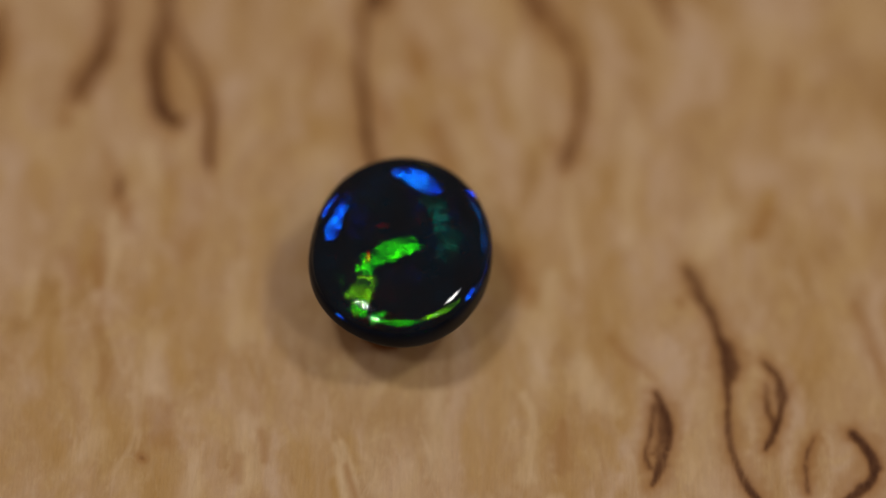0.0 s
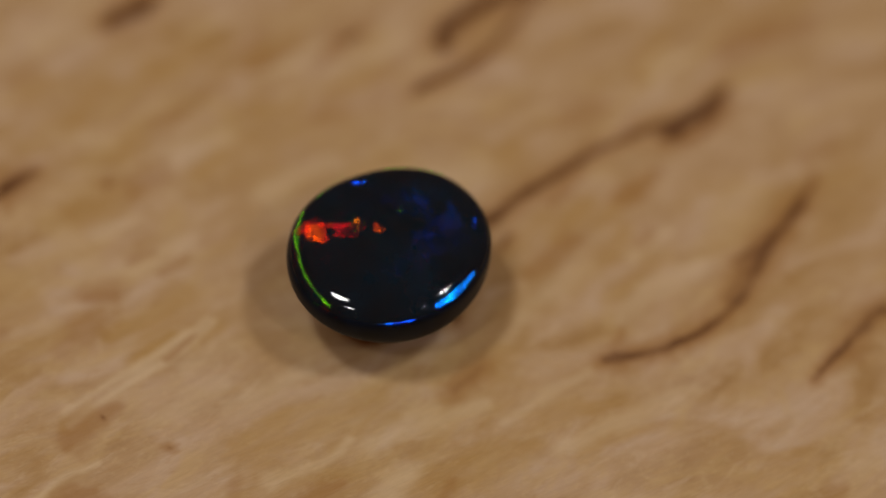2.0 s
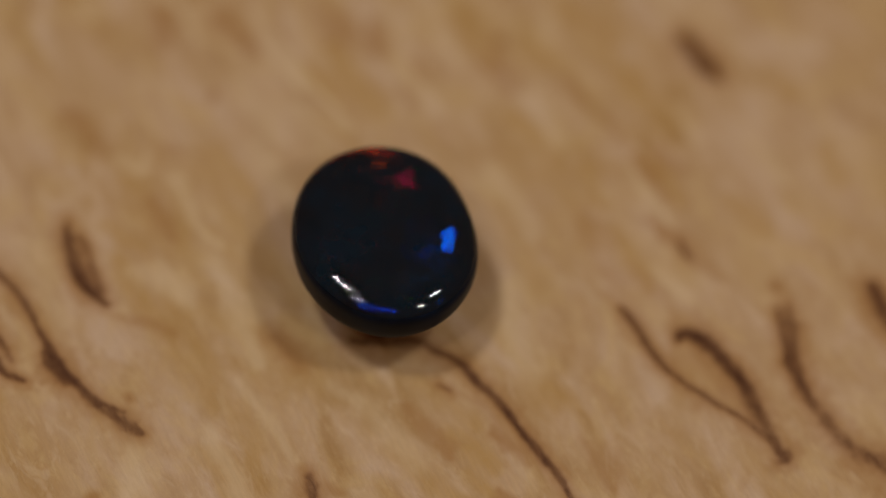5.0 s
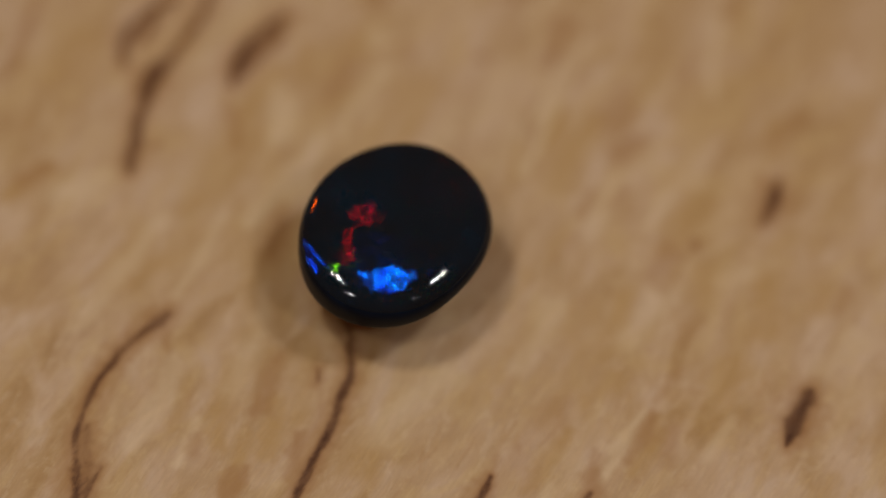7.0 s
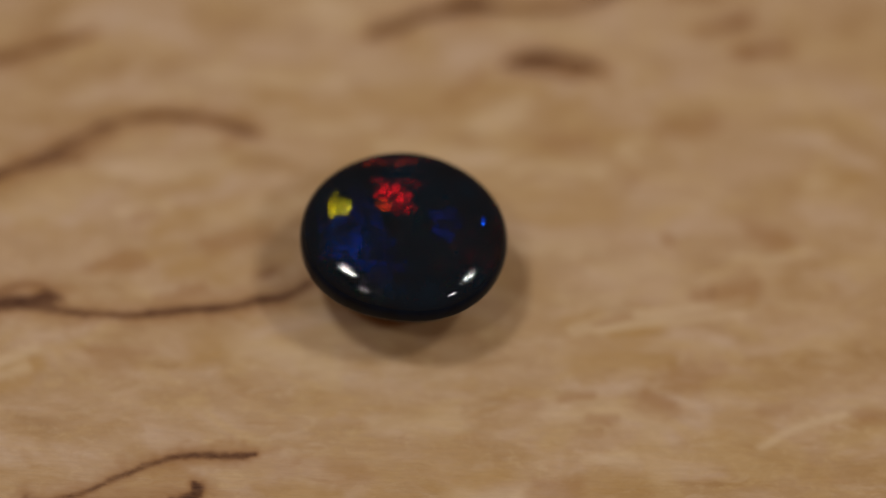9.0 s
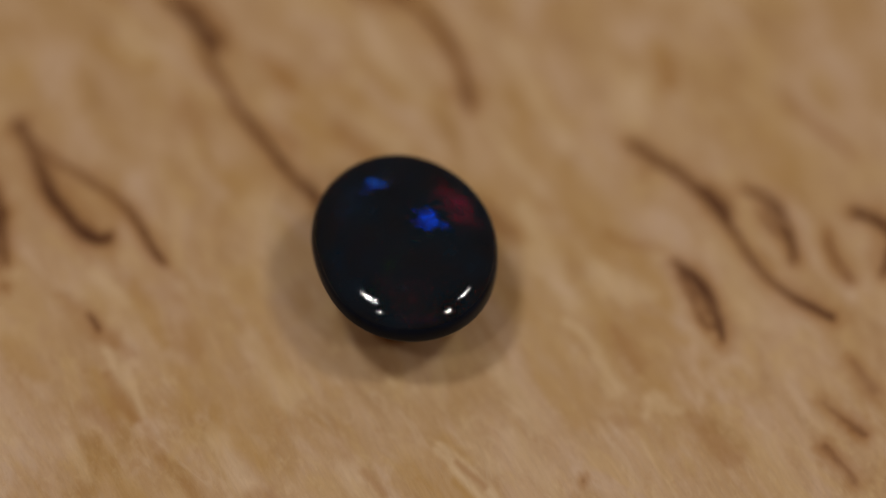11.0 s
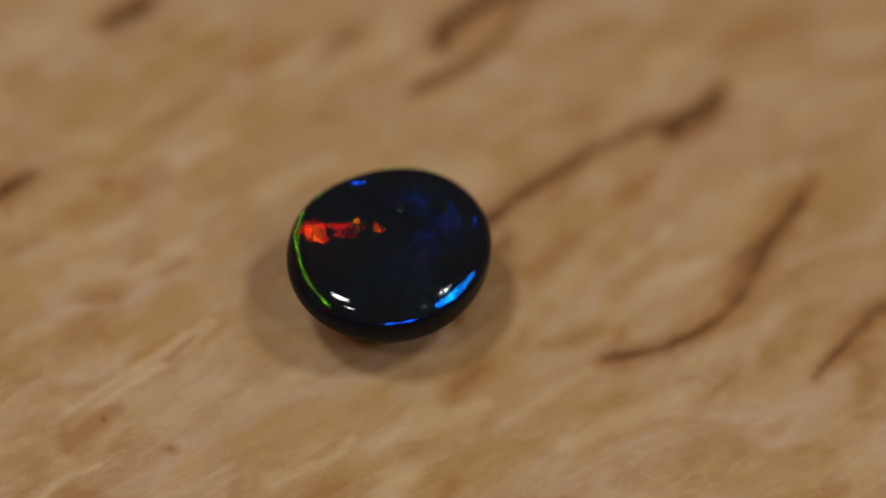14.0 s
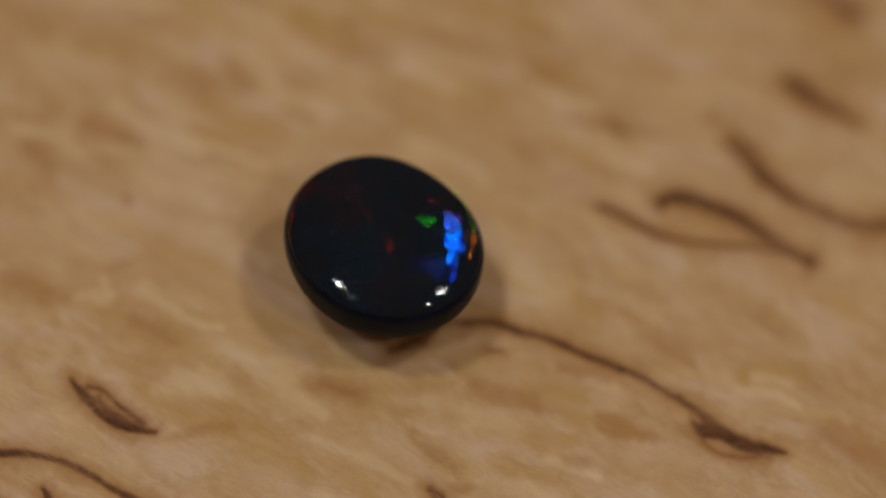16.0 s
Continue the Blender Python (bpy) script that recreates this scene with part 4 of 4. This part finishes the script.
fleck("indigo", L, 7.5, (-1.17, 1.62), 1.86, 1.45, -132)
fleck("orange", R, 8.0, (-1.08, -0.80), 0.13, 0.54, -84)
fleck("orange", R, 8.0, (-2.02, -0.70), 0.12, 0.64, -95)
fleck("amber", R, 8.0, (-0.76, -0.75), 0.26, 0.08, -129)
fleck("orange", R, 8.0, (-2.61, -0.58), 0.20, 0.10, -106)
fleck("yellow", L, 8.0, (2.86, 3.01), 0.15, 0.41, -140)
fleck("lime", L, 8.0, (1.55, 4.26), 0.11, 0.49, -117)
fleck("blue", L, 8.0, (-0.50, 4.95), 0.18, 0.47, -84)
fleck("indigo", L, 8.0, (-1.29, 2.70), 1.14, 1.29, -117)
fleck("yellow", L, 8.2, (3.01, 3.15), 0.15, 0.46, -128)
fleck("crimson", R, 8.5, (3.05, 0.05), 2.48, 0.83, -93)
fleck("orange", R, 8.5, (-2.52, -1.46), 0.17, 0.19, -102)
fleck("yellow", L, 8.5, (3.17, 3.31), 0.17, 0.23, -102)
fleck("red", R, 8.8, (2.25, 0.50), 1.59, 0.58, -93)
fleck("yellow", R, 9.0, (0.88, 3.46), 0.77, 0.93, -115)
fleck("red", L, 9.0, (1.32, 0.48), 1.42, 0.90, -104)
fleck("ember", L, 9.0, (3.51, 0.80), 2.18, 0.37, -87)
fleck("indigo", L, 9.0, (-0.00, -2.11), 1.22, 1.06, -87)
fleck("blue", L, 9.0, (0.38, -4.00), 0.20, 0.30, -87)
fleck("indigo", L, 9.0, (-1.75, 1.61), 2.29, 1.78, -87)
fleck("orange", R, 9.2, (0.93, 1.01), 0.66, 0.43, -81)
fleck("royal", R, 9.5, (0.23, -2.38), 0.89, 1.08, -72)
fleck("yellow", R, 9.5, (1.18, 4.40), 0.11, 0.60, -111)
fleck("indigo", L, 9.5, (0.61, 2.04), 0.94, 1.81, -72)
fleck("red", L, 9.5, (3.77, 1.37), 0.87, 0.12, -72)
fleck("royal", L, 9.5, (-3.10, 1.52), 0.37, 0.29, -72)
fleck("amber", R, 10.0, (0.18, 4.23), 0.12, 0.23, -80)
fleck("indigo", L, 10.0, (-2.76, 1.14), 0.40, 0.29, -69)
fleck("indigo", L, 10.0, (1.25, -0.25), 1.30, 0.74, -69)
fleck("green", R, 10.0, (1.36, 4.51), 0.63, 0.15, -29)
fleck("amber", R, 10.2, (-1.85, -2.75), 0.43, 0.80, -68)
fleck("indigo", L, 10.2, (-3.18, 1.14), 0.67, 0.51, -74)
fleck("indigo", L, 10.2, (1.00, -0.41), 1.16, 0.59, -68)
fleck("green", L, 10.2, (1.40, 4.52), 0.53, 0.13, -34)
fleck("flame", R, 2.0, (-2.18, -3.19), 0.86, 0.89, 63)
fleck("orange", R, 2.0, (-0.69, -0.31), 0.40, 0.36, 63)
fleck("amber", R, 2.0, (-1.48, -1.13), 0.23, 0.43, 63)
fleck("red", R, 2.0, (-1.35, -1.68), 1.15, 0.56, 63)
fleck("lime", L, 2.0, (-1.16, 1.20), 0.17, 0.30, 63)
fleck("blue", L, 2.0, (1.06, 4.26), 0.16, 0.76, 57)
fleck("blue", L, 2.0, (-3.66, 0.10), 0.58, 0.13, 63)
fleck("magenta", R, 2.0, (4.52, -1.32), 0.43, 0.13, 74)
fleck("flame", R, 3.0, (-1.52, -3.86), 0.63, 0.83, 93)
fleck("red", R, 3.0, (-1.65, -3.23), 0.88, 0.82, 110)
fleck("garnet", R, 3.0, (-0.78, -1.18), 1.45, 1.30, 70)
fleck("magenta", R, 3.0, (-3.48, -1.15), 0.43, 0.37, 93)
fleck("magenta", R, 3.0, (-0.77, 0.55), 0.48, 0.38, 126)
fleck("orange", R, 3.0, (-1.24, 1.19), 0.26, 0.36, 93)
fleck("amber", R, 3.0, (-2.93, 0.99), 0.58, 0.33, 93)
fleck("yellow", L, 3.0, (-3.05, 1.86), 0.49, 0.17, 76)
fleck("lime", L, 3.0, (-3.56, 2.48), 0.35, 0.22, 70)
fleck("teal", L, 3.0, (-1.78, 3.14), 0.80, 1.46, 116)
fleck("royal", L, 3.0, (0.75, 3.35), 0.89, 1.21, 93)
fleck("blue", L, 3.0, (0.17, 4.37), 0.11, 0.46, 93)
fleck("jade", L, 3.0, (3.41, 0.47), 0.91, 0.48, 93)
fleck("teal", L, 3.0, (3.07, 0.26), 1.85, 0.90, 93)
fleck("amber", R, 10.0, (-1.24, -2.49), 0.29, 0.15, -46)
fleck("amber", R, 10.0, (-1.81, -2.51), 0.13, 0.52, -69)
fleck("amber", R, 10.0, (-2.08, -3.05), 0.28, 0.14, -69)
fleck("garnet", R, 4.7, (-1.75, -1.72), 1.30, 0.66, 144)
fleck("blue", R, 5.1, (-2.49, 2.19), 0.52, 0.98, 156)
fleck("teal", R, 5.4, (0.45, -1.71), 0.58, 0.50, 165)
fleck("blue", R, 5.7, (1.57, 2.63), 1.00, 0.48, 163)
fleck("royal", R, 11.0, (1.31, 0.03), 1.01, 0.82, -27)
fleck("lime", R, 11.4, (-1.45, -1.22), 0.71, 0.49, -15)
fleck("blue", L, 11.6, (-0.20, 3.20), 0.87, 0.67, -9)
fleck("teal", L, 0.0, (2.27, -0.12), 0.81, 1.93, 0)
fleck("teal", L, 0.0, (1.63, 1.84), 0.93, 1.05, 0)
fleck("garnet", R, 0.0, (-0.97, 0.50), 0.50, 0.21, 0)
fleck("blue", R, 7.5, (-1.30, 3.10), 1.75, 0.66, -135)
fleck("sky", R, 7.5, (-2.26, 2.40), 0.68, 0.56, -135)
fleck("garnet", L, 7.0, (1.40, 0.62), 0.80, 0.75, -130)
fleck("red", L, 7.0, (1.30, 2.38), 0.43, 0.77, -150)
fleck("garnet", L, 7.0, (1.12, 0.80), 0.56, 0.49, -130)
fleck("teal", R, 10.0, (0.02, 2.72), 0.93, 0.91, -40)
fleck("jade", R, 10.0, (0.15, 2.80), 0.50, 0.55, -40)
fleck("magenta", L, 4.2, (-2.34, 2.58), 0.56, 0.91, 111)
fleck("sky", L, 4.2, (-2.10, 2.95), 0.56, 0.84, 111)
fleck("azure", L, 3.5, (-0.89, 3.32), 0.68, 1.93, 95)
fleck("jade", L, 3.0, (3.70, 0.39), 1.24, 0.77, 90)
fleck("green", L, 1.5, (-2.85, -2.00), 0.56, 0.84, 45)
fleck("lime", L, 1.5, (-2.39, -1.92), 0.71, 0.60, 45)
fleck("garnet", L, 8.5, (2.52, 1.57), 1.60, 0.60, -97)
fleck("teal", L, 8.5, (0.02, 1.69), 1.10, 0.85, -105)
rim_flash("azure", L, 0.0, (38, 4.10), (-12, 4.20), 0.30)
rim_flash("indigo", L, 0.0, (30, 4.55), (-30, 4.60), 0.22)
rim_flash("blue", L, 0.5, (165, 4.26), (144, 4.22), 0.19)
rim_flash("lime", L, 0.5, (158, 4.71), (143, 4.69), 0.11)
rim_flash("blue", L, 0.5, (49, 4.26), (26, 4.05), 0.21)
rim_flash("royal", L, 0.5, (17, 4.11), (-18, 4.51), 0.17)
rim_flash("orange", R, 0.5, (-96, 4.70), (-71, 4.63), 0.23)
rim_flash("flame", R, 2.5, (-119, 4.95), (-93, 4.64), 0.27)
rim_flash("flame", R, 2.5, (-93, 4.64), (-67, 4.84), 0.13)
rim_flash("red", R, 2.5, (-67, 4.84), (-45, 4.67), 0.11)
rim_flash("lime", R, 2.5, (-115, 4.99), (-131, 4.84), 0.15)
rim_flash("sky", L, 2.5, (-45, 4.86), (-11, 4.31), 0.21)
rim_flash("sky", L, 2.5, (-18, 4.33), (39, 4.12), 0.21)
rim_flash("teal", L, 2.5, (142, 4.24), (100, 4.41), 0.31)
rim_flash("lime", L, 2.5, (170, 3.79), (146, 4.15), 0.23)
rim_flash("flame", R, 3.5, (-100, 4.99), (-116, 4.79), 0.29)
rim_flash("flame", R, 3.5, (-63, 4.79), (-96, 4.75), 0.17)
rim_flash("red", R, 3.5, (-63, 4.76), (-42, 4.66), 0.11)
rim_flash("green", L, 3.5, (175, 4.04), (160, 4.42), 0.21)
rim_flash("green", L, 3.5, (155, 4.18), (141, 4.36), 0.21)
rim_flash("blue", L, 3.5, (118, 4.94), (133, 4.93), 0.13)
rim_flash("blue", L, 8.5, (82, 5.11), (93, 4.92), 0.15)
rim_flash("green", L, 8.5, (31, 4.57), (23, 4.41), 0.13)
rim_flash("royal", R, 8.5, (-112, 5.01), (-141, 4.75), 0.15)
rim_flash("green", R, 0.0, (-107, 4.79), (-74, 4.78), 0.21)
rim_flash("lime", R, 0.0, (-76, 4.72), (-46, 4.51), 0.17)
rim_flash("lime", R, 2.0, (-141, 4.75), (-109, 4.73), 0.23)
rim_flash("lime", R, 2.0, (-114, 4.70), (-83, 4.79), 0.13)
rim_flash("lime", R, 2.0, (-89, 4.75), (-64, 4.86), 0.11)
rim_flash("sky", L, 2.0, (2, 4.37), (41, 4.59), 0.25)
rim_flash("blue", L, 2.0, (-44, 4.90), (-10, 4.56), 0.15)
rim_flash("green", L, 2.0, (157, 4.11), (142, 4.25), 0.21)
rim_flash("green", L, 2.0, (137, 4.38), (113, 4.69), 0.21)
rim_flash("green", L, 2.0, (-149, 4.36), (-177, 4.50), 0.13)
rim_flash("flame", R, 3.0, (-112, 4.87), (-138, 4.49), 0.25)
rim_flash("flame", R, 3.0, (-76, 4.93), (-113, 4.92), 0.27)
rim_flash("red", R, 3.0, (-76, 4.93), (-47, 4.81), 0.15)
rim_flash("lime", R, 3.0, (-83, 5.15), (-68, 5.11), 0.11)
rim_flash("green", L, 4.0, (171, 4.42), (141, 4.46), 0.17)
rim_flash("lime", L, 4.0, (140, 4.43), (122, 4.54), 0.21)
rim_flash("amber", L, 4.0, (124, 4.55), (101, 4.59), 0.19)
rim_flash("garnet", R, 4.0, (-47, 4.76), (-85, 4.75), 0.13)
fleck("garnet", R, 1.5, (-0.43, -1.95), 1.30, 1.33, 45)
fleck("garnet", R, 1.5, (-0.29, -4.00), 1.12, 1.40, 45)
fleck("crimson", R, 1.5, (0.22, -4.64), 0.62, 0.84, 45)
fleck("blue", L, 1.0, (3.21, 0.05), 0.68, 1.19, 40)
fleck("royal", L, 1.0, (3.41, -1.45), 0.81, 0.91, 30)
fleck("teal", L, 0.5, (2.70, 0.36), 0.68, 0.63, 15)
fleck("sky", L, 2.5, (0.89, 3.74), 0.74, 1.40, 75)
fleck("sky", L, 2.5, (0.71, 0.40), 1.05, 0.91, 75)
fleck("indigo", L, 9.5, (-0.78, 2.72), 2.17, 1.75, -75)
rim_flash("royal", L, 1.0, (-128, 4.78), (-91, 5.15), 0.12)
rim_flash("royal", L, 1.5, (-121, 4.76), (-89, 4.96), 0.14)
rim_flash("lime", R, 1.5, (-80, 5.12), (-56, 4.90), 0.06)
rim_flash("magenta", R, 2.0, (-43, 5.02), (-24, 5.12), 0.14)
rim_flash("sky", L, 2.0, (-27, 5.05), (-2, 4.73), 0.16)
rim_flash("azure", L, 2.5, (65, 4.50), (30, 4.40), 0.18)
rim_flash("flame", R, 3.0, (-89, 4.88), (-62, 5.09), 0.16)
rim_flash("green", L, 4.0, (160, 4.53), (137, 4.55), 0.20)
rim_flash("amber", L, 4.2, (129, 4.44), (113, 4.08), 0.18)
rim_flash("blue", L, 7.5, (44, 4.70), (66, 4.78), 0.16)
rim_flash("blue", R, 7.0, (50, 4.59), (75, 4.40), 0.16)


def motions():
    tilt = pose(0, 0, 0, -0.703, -0.391, 0)
    times = [i * 0.5 for i in range(33)]
    walk(board, [(t, pose(0, 0, 0, 0, 0, turn(t)) @ tilt) for t in times])
    seat = tilt @ Matrix.Translation(STONE)
    walk(opal, [(t, pose(0, 0, 0, 0, 0, turn(t)) @ seat) for t in times])


motions()
